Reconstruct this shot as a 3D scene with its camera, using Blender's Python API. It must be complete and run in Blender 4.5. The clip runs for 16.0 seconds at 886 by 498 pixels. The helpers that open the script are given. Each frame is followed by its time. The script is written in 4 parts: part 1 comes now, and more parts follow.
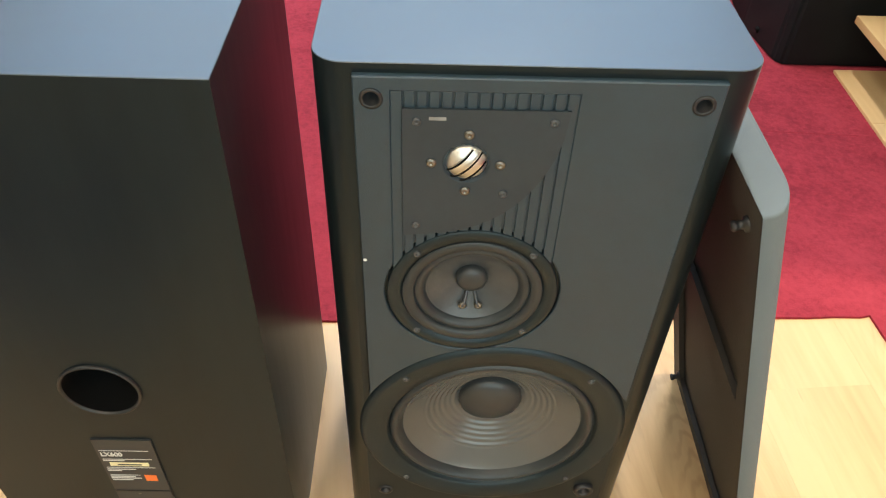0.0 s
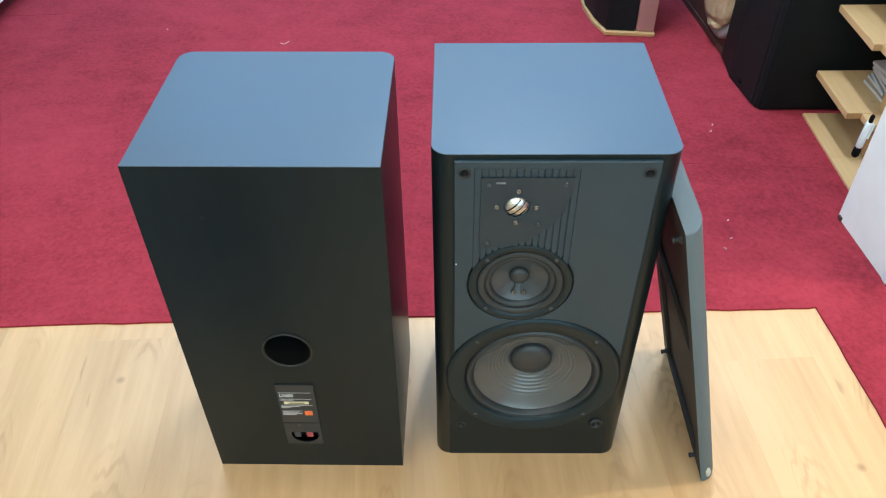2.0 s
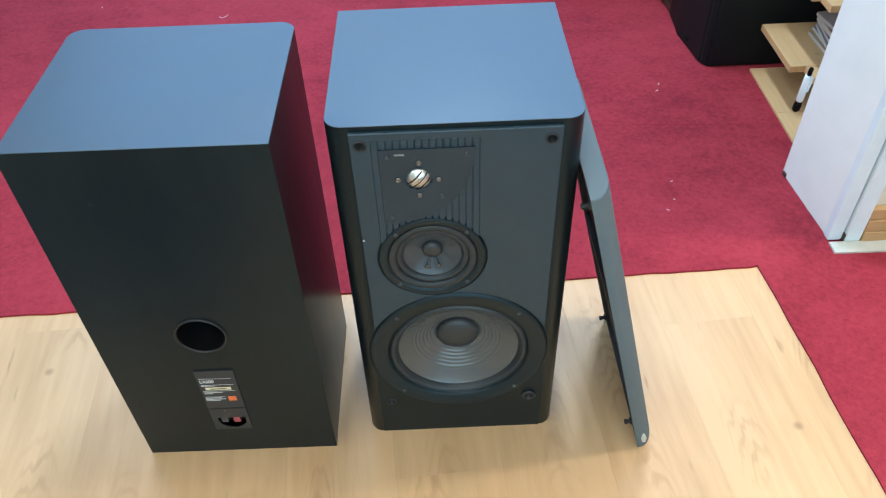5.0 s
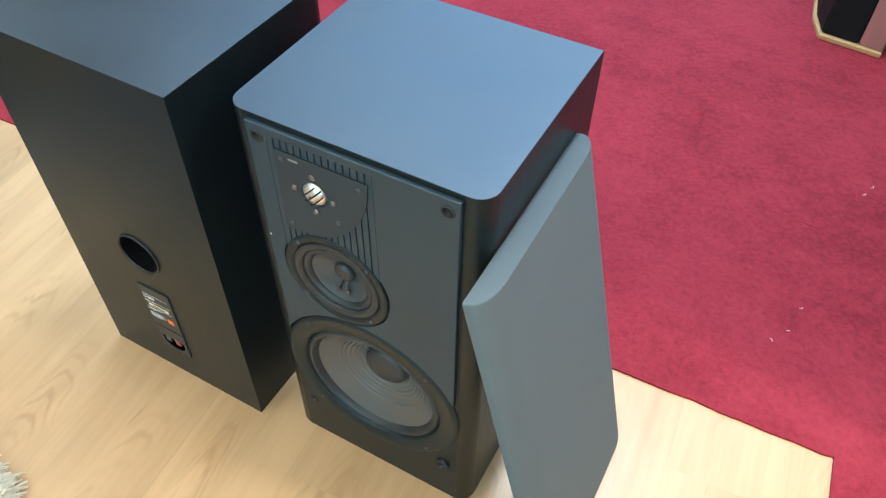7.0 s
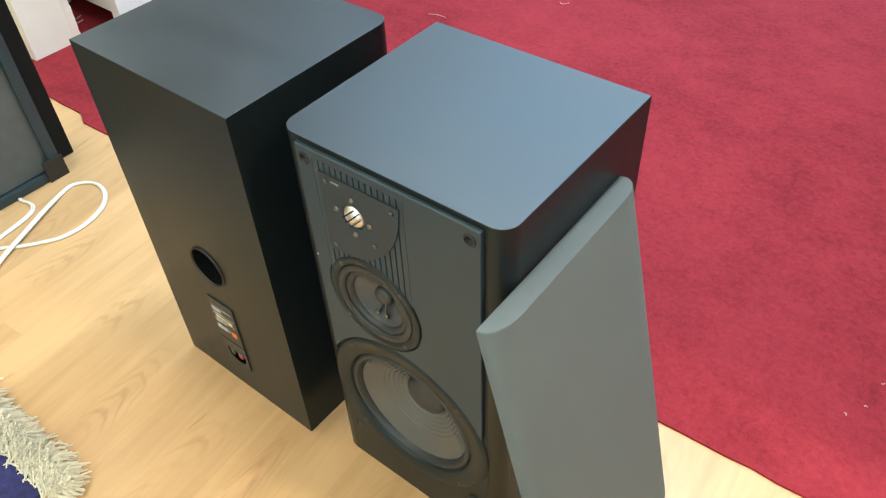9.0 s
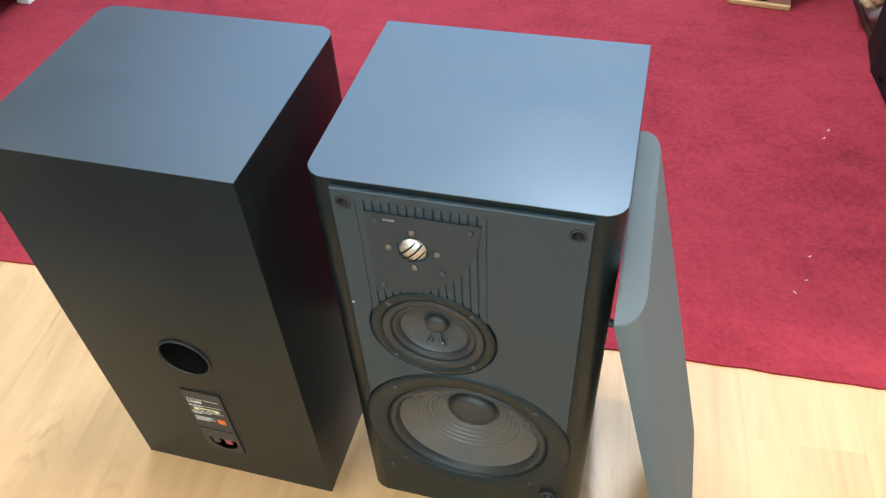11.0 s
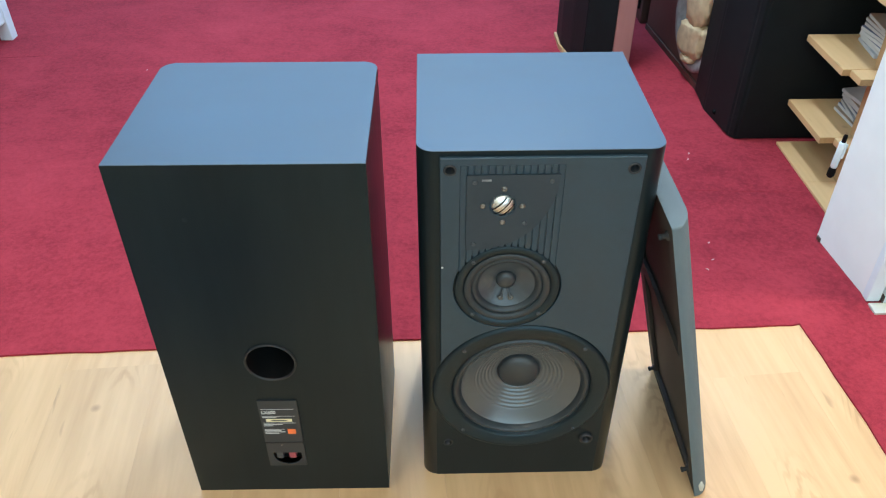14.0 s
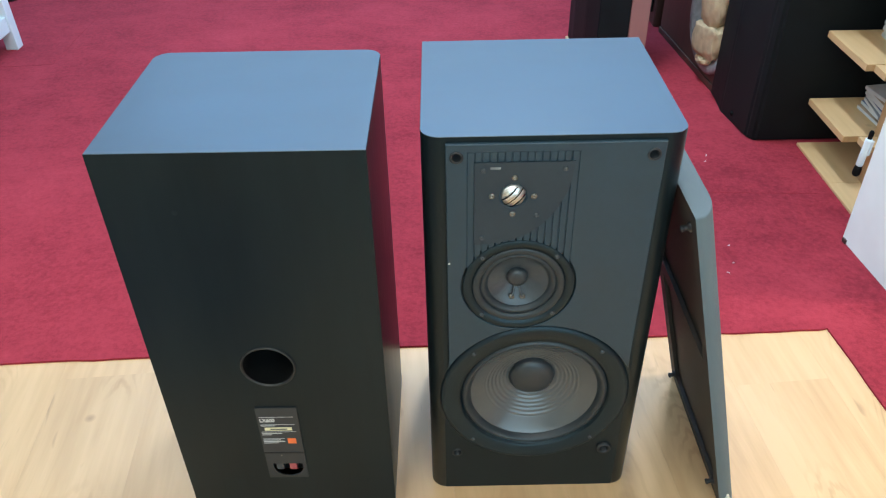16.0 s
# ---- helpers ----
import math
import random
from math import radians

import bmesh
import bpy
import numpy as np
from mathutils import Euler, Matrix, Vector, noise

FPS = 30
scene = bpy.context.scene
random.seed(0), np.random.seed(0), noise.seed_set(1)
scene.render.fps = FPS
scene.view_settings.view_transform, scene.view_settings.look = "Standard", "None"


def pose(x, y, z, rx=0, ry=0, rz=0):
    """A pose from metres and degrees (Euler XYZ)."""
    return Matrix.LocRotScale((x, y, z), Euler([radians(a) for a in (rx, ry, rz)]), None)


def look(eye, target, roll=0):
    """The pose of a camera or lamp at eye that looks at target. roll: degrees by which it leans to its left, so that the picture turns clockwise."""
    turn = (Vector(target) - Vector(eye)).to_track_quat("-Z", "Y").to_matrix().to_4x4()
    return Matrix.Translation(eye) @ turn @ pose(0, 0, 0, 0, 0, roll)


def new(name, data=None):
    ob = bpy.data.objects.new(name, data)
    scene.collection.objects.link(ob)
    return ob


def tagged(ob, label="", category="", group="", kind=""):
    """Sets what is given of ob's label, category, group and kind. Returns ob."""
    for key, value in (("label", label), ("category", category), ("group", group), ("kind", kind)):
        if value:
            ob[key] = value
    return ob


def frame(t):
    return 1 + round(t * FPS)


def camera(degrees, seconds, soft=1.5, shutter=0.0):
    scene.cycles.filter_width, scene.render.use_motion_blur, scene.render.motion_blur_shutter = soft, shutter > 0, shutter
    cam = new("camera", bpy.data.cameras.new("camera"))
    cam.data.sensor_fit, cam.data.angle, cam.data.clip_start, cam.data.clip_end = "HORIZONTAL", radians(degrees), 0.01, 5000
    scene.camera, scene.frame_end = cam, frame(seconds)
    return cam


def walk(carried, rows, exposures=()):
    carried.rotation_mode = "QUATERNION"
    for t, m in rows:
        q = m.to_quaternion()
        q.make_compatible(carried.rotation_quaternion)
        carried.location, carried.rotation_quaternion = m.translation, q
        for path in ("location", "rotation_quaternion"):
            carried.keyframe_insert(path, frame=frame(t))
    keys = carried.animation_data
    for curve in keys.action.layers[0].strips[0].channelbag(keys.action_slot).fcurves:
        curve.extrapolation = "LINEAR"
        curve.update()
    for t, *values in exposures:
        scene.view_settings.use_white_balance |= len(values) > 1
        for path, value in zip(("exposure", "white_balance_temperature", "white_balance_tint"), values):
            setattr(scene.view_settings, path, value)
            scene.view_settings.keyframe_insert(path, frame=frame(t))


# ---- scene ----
cam = camera(59.3, 16.0, 1.2)
PATH = [
    (0, (-0.086, -0.491, 0.973), (-0.035, 0.956, -0.406), 2.4),
    (0.5, (-0.112, -0.599, 1.163), (-0.11, 0.819, -0.248), 1.3),
    (1, (-0.133, -0.72, 1.225), (-0.159, 0.713, -0.169), -0.1),
    (1.5, (-0.151, -0.791, 1.251), (-0.162, 0.64, -0.146), -0.3),
    (2, (-0.142, -0.837, 1.274), (-0.166, 0.65, -0.064), -0.6),
    (2.5, (-0.137, -0.85, 1.297), (-0.153, 0.692, 0.023), -0.8),
    (3, (-0.141, -0.838, 1.29), (-0.134, 0.689, -0.002), -0.1),
    (3.5, (-0.136, -0.847, 1.27), (-0.148, 0.62, -0.089), -0.5),
    (4, (-0.137, -0.851, 1.246), (-0.166, 0.553, -0.178), -1.4),
    (4.5, (-0.128, -0.846, 1.255), (-0.154, 0.567, -0.161), -2.4),
    (5, (-0.03, -0.807, 1.253), (-0.021, 0.626, -0.142), -2.2),
    (5.2, (0.05, -0.779, 1.246), (0.058, 0.647, -0.156), -1.3),
    (7.3, (0.42, -0.482, 1.223), (-0.355, 0.635, -0.244), -0.9),
    (7.5, (0.445, -0.478, 1.236), (-0.425, 0.634, -0.18), -1.8),
    (8, (0.453, -0.475, 1.256), (-0.524, 0.665, -0.066), -2.7),
    (8.5, (0.473, -0.475, 1.235), (-0.498, 0.639, -0.111), -3.5),
    (8.7, (0.479, -0.475, 1.227), (-0.475, 0.624, -0.146), -3.5),
    (10.8, (0.212, -0.529, 1.207), (-0.297, 0.751, -0.243), -4.0),
    (11, (0.147, -0.549, 1.209), (-0.258, 0.77, -0.239), -3.8),
    (11.5, (0.085, -0.618, 1.199), (-0.154, 0.747, -0.243), -2.7),
    (12, (0.048, -0.764, 1.217), (-0.123, 0.658, -0.179), -3.1),
    (12.5, (-0.016, -0.828, 1.245), (-0.134, 0.672, -0.072), -3.2),
    (13, (-0.114, -0.868, 1.237), (-0.159, 0.685, -0.023), -1.7),
    (13.5, (-0.155, -0.887, 1.236), (-0.144, 0.693, 0.011), -0.5),
    (14, (-0.153, -0.879, 1.207), (-0.121, 0.701, -0.018), -0.1),
    (14.5, (-0.151, -0.866, 1.183), (-0.118, 0.728, -0.024), -0.0),
    (15, (-0.149, -0.848, 1.154), (-0.124, 0.768, -0.024), -0.3),
    (15.5, (-0.144, -0.846, 1.148), (-0.134, 0.776, -0.023), -0.9),
    (16, (-0.145, -0.843, 1.142), (-0.144, 0.763, -0.049), -1.1),
]
EXPOSURES = [(0, 0.22, 8800, 18), (0.5, 0.14, 8400, 16), (1.5, 0.02, 7100, 11), (2.5, 0.0, 6800, 10), (4.0, -0.05, 6800, 11), (5.2, -0.05, 6300, 10), (7.3, 0.14, 6850, 9), (7.9, 0.14, 8200, 10), (8.7, 0.14, 8500, 10), (10.8, 0.18, 7500, 15), (11.5, 0.14, 7500, 15), (12.0, 0.08, 6750, 12), (13.0, 0.0, 6650, 10), (16.0, 0.0, 6550, 10)]
walk(cam, [(t, look(eye, target, roll)) for t, eye, target, roll in PATH], EXPOSURES)

# ---------------------------------------------------------------- light
world = bpy.data.worlds.new("world")
world.use_nodes = True
world.node_tree.nodes["Background"].inputs[0].default_value = (0.6, 0.7, 0.8, 1)
world.node_tree.nodes["Background"].inputs[1].default_value = 0.1
scene.world = world


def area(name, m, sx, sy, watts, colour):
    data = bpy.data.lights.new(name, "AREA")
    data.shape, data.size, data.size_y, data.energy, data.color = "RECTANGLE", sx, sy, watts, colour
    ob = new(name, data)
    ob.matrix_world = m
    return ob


# unseen lamps: a broad blue field added at the far end for sheen
area("added_sheen_field_far", pose(-0.25, 3.5, 2.74), 4.5, 3.8, 200, (0.28, 0.58, 1.0))
# three narrow tubes overhead, unseen, set from the shadow edges they cast
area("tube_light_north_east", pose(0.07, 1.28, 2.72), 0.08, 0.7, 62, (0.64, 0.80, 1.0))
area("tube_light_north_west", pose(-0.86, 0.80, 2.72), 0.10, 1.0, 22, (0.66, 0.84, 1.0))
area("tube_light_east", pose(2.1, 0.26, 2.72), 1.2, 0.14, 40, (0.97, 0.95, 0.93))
# unseen fills added at the left, softly near the camera and behind it
area("added_fill_left", pose(-2.6, -0.6, 2.74), 1.4, 2.2, 30, (0.72, 0.90, 1.0))
area("added_fill_near", pose(-0.5, -1.5, 2.74), 2.2, 0.8, 26, (1.0, 0.95, 0.86))
area("added_fill_behind_camera", look((0.2, -2.5, 1.25), (0.0, 0.0, 0.7)), 3.2, 1.9, 72, (0.42, 0.76, 1.0))

# ---------------------------------------------------------------- materials
def mat(name, base, rough=0.5, metal=0.0, vary=0.15, scale=40.0, bump=0.0, bump_scale=200.0, spec=0.5, stretch=(1, 1, 1), rand=0.0, gloss=0.08):
    """A surface with fine and coarse variation of colour and gloss."""
    m = bpy.data.materials.new(name)
    m.use_nodes = True
    nt = m.node_tree
    b = nt.nodes["Principled BSDF"]
    tc = nt.nodes.new("ShaderNodeTexCoord")
    mp = nt.nodes.new("ShaderNodeMapping")
    mp.inputs["Scale"].default_value = stretch
    nt.links.new(tc.outputs["Object"], mp.inputs[0])
    fine, coarse = nt.nodes.new("ShaderNodeTexNoise"), nt.nodes.new("ShaderNodeTexNoise")
    fine.inputs["Scale"].default_value, fine.inputs["Detail"].default_value = scale, 6
    coarse.inputs["Scale"].default_value, coarse.inputs["Detail"].default_value = scale / 9, 3
    add = nt.nodes.new("ShaderNodeMath")
    add.operation = "ADD"
    for n, i in ((fine, 0), (coarse, 1)):
        nt.links.new(mp.outputs[0], n.inputs["Vector"])
        nt.links.new(n.outputs["Fac"], add.inputs[i])
    ramp = nt.nodes.new("ShaderNodeValToRGB")
    ramp.color_ramp.elements[0].position, ramp.color_ramp.elements[1].position = 0.35, 0.65
    ramp.color_ramp.elements[0].color = (*[c * (1 - vary) for c in base], 1)
    ramp.color_ramp.elements[1].color = (*[min(1, c * (1 + vary)) for c in base], 1)
    half = nt.nodes.new("ShaderNodeMath")
    half.operation = "MULTIPLY"
    half.inputs[1].default_value = 0.5
    nt.links.new(add.outputs[0], half.inputs[0])
    nt.links.new(half.outputs[0], ramp.inputs[0])
    colour = ramp.outputs[0]
    if rand:
        info, hsv = nt.nodes.new("ShaderNodeObjectInfo"), nt.nodes.new("ShaderNodeHueSaturation")
        rng = nt.nodes.new("ShaderNodeMapRange")
        rng.inputs[3].default_value, rng.inputs[4].default_value = 1 - rand, 1 + rand
        nt.links.new(info.outputs["Random"], rng.inputs[0])
        nt.links.new(rng.outputs[0], hsv.inputs["Value"])
        nt.links.new(colour, hsv.inputs["Color"])
        colour = hsv.outputs[0]
    nt.links.new(colour, b.inputs["Base Color"])
    rr = nt.nodes.new("ShaderNodeMapRange")
    rr.inputs[3].default_value, rr.inputs[4].default_value = max(0, rough - gloss), min(1, rough + gloss)
    nt.links.new(half.outputs[0], rr.inputs[0])
    nt.links.new(rr.outputs[0], b.inputs["Roughness"])
    b.inputs["Metallic"].default_value = metal
    b.inputs["Specular IOR Level"].default_value = spec
    if bump:
        n, bp = nt.nodes.new("ShaderNodeTexNoise"), nt.nodes.new("ShaderNodeBump")
        n.inputs["Scale"].default_value, n.inputs["Detail"].default_value = bump_scale, 4
        bp.inputs["Strength"].default_value, bp.inputs["Distance"].default_value = bump, 0.002
        nt.links.new(mp.outputs[0], n.inputs["Vector"])
        nt.links.new(n.outputs["Fac"], bp.inputs["Height"])
        nt.links.new(bp.outputs[0], b.inputs["Normal"])
    return m


def wood_material(name, light, dark, gloss=0.35, along=1):
    """Long-grained wood with flame figure, knots and a shift from piece to piece. along: axis of the grain."""
    m = bpy.data.materials.new(name)
    m.use_nodes = True
    nt = m.node_tree
    L = nt.links.new
    b = nt.nodes["Principled BSDF"]
    tc, info = nt.nodes.new("ShaderNodeTexCoord"), nt.nodes.new("ShaderNodeObjectInfo")
    shift = nt.nodes.new("ShaderNodeVectorMath")
    shift.operation = "MULTIPLY_ADD"
    comb = nt.nodes.new("ShaderNodeCombineXYZ")
    for i in range(3):
        L(info.outputs["Random"], comb.inputs[i])
    L(comb.outputs[0], shift.inputs[0])
    shift.inputs[1].default_value = (7.3, 11.7, 3.1)
    L(tc.outputs["Object"], shift.inputs[2])
    mp = nt.nodes.new("ShaderNodeMapping")
    s = [7.0, 7.0, 7.0]
    s[along] = 1.3
    mp.inputs["Scale"].default_value = s
    L(shift.outputs[0], mp.inputs[0])
    big = nt.nodes.new("ShaderNodeTexNoise")
    big.inputs["Scale"].default_value, big.inputs["Detail"].default_value, big.inputs["Distortion"].default_value = 0.9, 5, 0.7
    L(mp.outputs[0], big.inputs["Vector"])
    # nested cathedral arches along each board, wandering with the coarse noise
    sep = nt.nodes.new("ShaderNodeSeparateXYZ")
    L(tc.outputs["Object"], sep.inputs[0])

    def calc(op, a, b, c=0.0):
        n = nt.nodes.new("ShaderNodeMath")
        n.operation = op
        for i, v in enumerate((a, b, c)):
            if isinstance(v, (int, float)):
                n.inputs[i].default_value = v
            else:
                L(v, n.inputs[i])
        return n.outputs[0]
    across, length = sep.outputs[0 if along else 1], sep.outputs[along]
    off = calc("MULTIPLY_ADD", calc("SUBTRACT", info.outputs["Random"], 0.5), 0.09, across)
    arch = calc("MULTIPLY", calc("MULTIPLY", off, off), 5200)
    phase = calc("ADD", calc("MULTIPLY_ADD", length, 120, arch), calc("MULTIPLY", big.outputs["Fac"], 74))
    wave = calc("SINE", phase, 0)
    line = nt.nodes.new("ShaderNodeMapRange")
    line.inputs[1].default_value, line.inputs[2].default_value, line.inputs[3].default_value, line.inputs[4].default_value = 0.0, 0.95, 0.0, -0.78
    L(wave, line.inputs[0])
    mp2 = nt.nodes.new("ShaderNodeMapping")
    s2 = [60.0, 60.0, 60.0]
    s2[along] = 4.5
    mp2.inputs["Scale"].default_value = s2
    L(shift.outputs[0], mp2.inputs[0])
    fib = nt.nodes.new("ShaderNodeTexNoise")
    fib.inputs["Scale"].default_value, fib.inputs["Detail"].default_value = 1.0, 5
    L(mp2.outputs[0], fib.inputs["Vector"])
    # the flame figure comes and goes along the board
    mask = nt.nodes.new("ShaderNodeTexNoise")
    mask.inputs["Scale"].default_value, mask.inputs["Detail"].default_value = 5.0, 1
    L(shift.outputs[0], mask.inputs["Vector"])
    gate = nt.nodes.new("ShaderNodeMapRange")
    gate.inputs[1].default_value, gate.inputs[2].default_value, gate.inputs[4].default_value = 0.44, 0.60, 0.22
    L(mask.outputs["Fac"], gate.inputs[0])
    heart = nt.nodes.new("ShaderNodeMapRange")
    heart.inputs[1].default_value, heart.inputs[2].default_value, heart.inputs[3].default_value, heart.inputs[4].default_value = 0.012, 0.042, 1.0, 0.12
    L(calc("ABSOLUTE", off, 0), heart.inputs[0])
    flame = nt.nodes.new("ShaderNodeMath")
    flame.operation = "MULTIPLY"
    L(line.outputs[0], flame.inputs[0])
    L(calc("MULTIPLY", gate.outputs[0], heart.outputs[0]), flame.inputs[1])
    mix = nt.nodes.new("ShaderNodeMath")
    mix.operation = "MULTIPLY_ADD"
    mix.inputs[1].default_value = 0.40
    L(fib.outputs["Fac"], mix.inputs[0])
    L(flame.outputs[0], mix.inputs[2])
    mix2 = nt.nodes.new("ShaderNodeMath")
    mix2.operation = "MULTIPLY_ADD"
    mix2.inputs[1].default_value = 0.8
    L(big.outputs["Fac"], mix2.inputs[0])
    L(mix.outputs[0], mix2.inputs[2])
    ramp = nt.nodes.new("ShaderNodeValToRGB")
    ramp.color_ramp.elements[0].position, ramp.color_ramp.elements[1].position = 0.12, 0.70
    ramp.color_ramp.elements[0].color, ramp.color_ramp.elements[1].color = (*dark, 1), (*light, 1)
    L(mix2.outputs[0], ramp.inputs[0])
    # short dark checks and knots
    mp3 = nt.nodes.new("ShaderNodeMapping")
    s3 = [38.0, 38.0, 38.0]
    s3[along] = 6.0
    mp3.inputs["Scale"].default_value = s3
    L(shift.outputs[0], mp3.inputs[0])
    check = nt.nodes.new("ShaderNodeTexNoise")
    check.inputs["Scale"].default_value, check.inputs["Detail"].default_value, check.inputs["Distortion"].default_value = 1.0, 2, 0.6
    L(mp3.outputs[0], check.inputs["Vector"])
    cut = nt.nodes.new("ShaderNodeMapRange")
    cut.inputs[1].default_value, cut.inputs[2].default_value, cut.inputs[4].default_value = 0.69, 0.76, 0.30
    L(check.outputs["Fac"], cut.inputs[0])
    vor = nt.nodes.new("ShaderNodeTexVoronoi")
    vor.inputs["Scale"].default_value = 4.5
    L(shift.outputs[0], vor.inputs["Vector"])
    knot = nt.nodes.new("ShaderNodeMapRange")
    knot.inputs[1].default_value, knot.inputs[2].default_value, knot.inputs[3].default_value, knot.inputs[4].default_value = 0.015, 0.055, 0.45, 0.0
    L(vor.outputs["Distance"], knot.inputs[0])
    marks = calc("MAXIMUM", cut.outputs[0], knot.outputs[0])
    stain = nt.nodes.new("ShaderNodeMix")
    stain.data_type = "RGBA"
    stain.inputs["B"].default_value = (dark[0] * 0.35, dark[1] * 0.30, dark[2] * 0.28, 1)
    L(marks, stain.inputs["Factor"])
    hsv, rng = nt.nodes.new("ShaderNodeHueSaturation"), nt.nodes.new("ShaderNodeMapRange")
    rng.inputs[3].default_value, rng.inputs[4].default_value = 0.93, 1.03
    L(info.outputs["Random"], rng.inputs[0])
    L(rng.outputs[0], hsv.inputs["Value"])
    L(ramp.outputs[0], stain.inputs["A"])
    L(stain.outputs["Result"], hsv.inputs["Color"])
    L(hsv.outputs[0], b.inputs["Base Color"])
    b.inputs["Roughness"].default_value = gloss
    b.inputs["Specular IOR Level"].default_value = 0.38
    bp = nt.nodes.new("ShaderNodeBump")
    bp.inputs["Strength"].default_value, bp.inputs["Distance"].default_value = 0.06, 0.0006
    L(fib.outputs["Fac"], bp.inputs["Height"])
    L(bp.outputs[0], b.inputs["Normal"])
    return m


def carpet_material():
    """Worn red needle-felt: fibre relief, flattened lighter and darker patches."""
    m = bpy.data.materials.new("red_carpet")
    m.use_nodes = True
    nt = m.node_tree
    L = nt.links.new
    b = nt.nodes["Principled BSDF"]
    tc = nt.nodes.new("ShaderNodeTexCoord")
    total, relief = None, None
    for scale, detail, weight, stretch in ((480, 3, 0.22, 1), (85, 6, 0.38, 1), (13, 5, 0.24, 0.6), (1.7, 6, 0.50, 1)):
        mp, n, a = nt.nodes.new("ShaderNodeMapping"), nt.nodes.new("ShaderNodeTexNoise"), nt.nodes.new("ShaderNodeMath")
        mp.inputs["Scale"].default_value = (stretch, 1, 1)
        n.inputs["Scale"].default_value, n.inputs["Detail"].default_value = scale, detail
        n.inputs["Roughness"].default_value = 0.62
        L(tc.outputs["Object"], mp.inputs[0])
        L(mp.outputs[0], n.inputs["Vector"])
        a.operation = "MULTIPLY_ADD"
        a.inputs[1].default_value = weight
        L(n.outputs["Fac"], a.inputs[0])
        if total:
            L(total, a.inputs[2])
        else:
            a.inputs[2].default_value = 0.0
        total = a.outputs[0]
        if scale == 85:
            relief = total
    ramp = nt.nodes.new("ShaderNodeValToRGB")
    ramp.color_ramp.elements[0].position, ramp.color_ramp.elements[1].position = 0.53, 0.82
    ramp.color_ramp.elements[0].color, ramp.color_ramp.elements[1].color = (0.190, 0.0170, 0.0255, 1), (0.385, 0.0400, 0.0550, 1)
    e = ramp.color_ramp.elements.new(0.67)
    e.color = (0.302, 0.0288, 0.0410, 1)
    L(total, ramp.inputs[0])
    L(ramp.outputs[0], b.inputs["Base Color"])
    b.inputs["Roughness"].default_value = 0.95
    b.inputs["Specular IOR Level"].default_value = 0.1
    b.inputs["Sheen Weight"].default_value = 0.04
    b.inputs["Sheen Tint"].default_value = (1, 0.5, 0.55, 1)
    bp = nt.nodes.new("ShaderNodeBump")
    bp.inputs["Strength"].default_value, bp.inputs["Distance"].default_value = 0.7, 0.003
    L(relief, bp.inputs["Height"])
    L(bp.outputs[0], b.inputs["Normal"])
    return m


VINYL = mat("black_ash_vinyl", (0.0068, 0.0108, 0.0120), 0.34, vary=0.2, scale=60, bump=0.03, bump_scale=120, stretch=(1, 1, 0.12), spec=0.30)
# same vinyl as the sides; lighter, bluer colour adds the overhead sheen
VINYL_SHEEN_TOP = mat("black_ash_vinyl_sheen_top", (0.022, 0.028, 0.034), 0.34, vary=0.2, scale=10, stretch=(0.5, 1, 1), spec=0.95, gloss=0.26)
VINYL_SHEEN_TOP.node_tree.nodes["Principled BSDF"].inputs["Specular Tint"].default_value = (0.78, 0.93, 1.0, 1)
# blue tint paints cooler light into the sides' brown floor reflections
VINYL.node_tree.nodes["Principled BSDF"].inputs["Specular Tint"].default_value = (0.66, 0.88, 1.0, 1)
PANEL = mat("baffle_paint", (0.0155, 0.0365, 0.0500), 0.48, vary=0.10, scale=90, bump=0.12, bump_scale=900, spec=0.5)
PLATE = mat("tweeter_plate_plastic", (0.023, 0.034, 0.042), 0.52, vary=0.1, scale=120, bump=0.1, bump_scale=1500, spec=0.35)
RUBBER = mat("black_rubber", (0.014, 0.014, 0.015), 0.48, vary=0.15, scale=80)
FRAME = mat("driver_frame_paint", (0.0100, 0.0155, 0.0175), 0.38, vary=0.1, scale=120, bump=0.1, bump_scale=1200, spec=0.34)
# blue tint again, cooling what the frames reflect
FRAME.node_tree.nodes["Principled BSDF"].inputs["Specular Tint"].default_value = (0.66, 0.88, 1.0, 1)
SURROUND = mat("soft_rubber_roll", (0.021, 0.027, 0.030), 0.40, vary=0.1, scale=90, spec=0.4)
CONE = mat("grey_paper_cone", (0.072, 0.077, 0.077), 0.23, vary=0.03, scale=3, bump=0.02, bump_scale=700, spec=0.7)
CONE_DARK = mat("dark_poly_cone", (0.046, 0.053, 0.057), 0.34, vary=0.15, scale=90, bump=0.05, bump_scale=500)
CAP = mat("dust_cap_rubber", (0.026, 0.030, 0.032), 0.42, vary=0.1, scale=90)
TITANIUM = mat("titanium", (0.80, 0.79, 0.75), 0.40, metal=1.0, vary=0.08, scale=200)
STEEL = mat("screw_steel", (0.20, 0.19, 0.17), 0.4, metal=1.0, vary=0.2, scale=300)
BLACK = mat("matt_black", (0.0025, 0.0025, 0.0025), 0.8, vary=0.1, spec=0.15)
CLOTH = mat("grey_grille_cloth", (0.116, 0.144, 0.153), 0.85, vary=0.04, scale=14, bump=0.35, bump_scale=1400, spec=0.3)
MDF = mat("grille_board_brown", (0.040, 0.034, 0.029), 0.7, vary=0.2, scale=60, bump=0.2)
LABEL = mat("label_black", (0.024, 0.028, 0.031), 0.42, vary=0.06)
INK = mat("label_white_ink", (0.62, 0.62, 0.60), 0.6, vary=0.03)
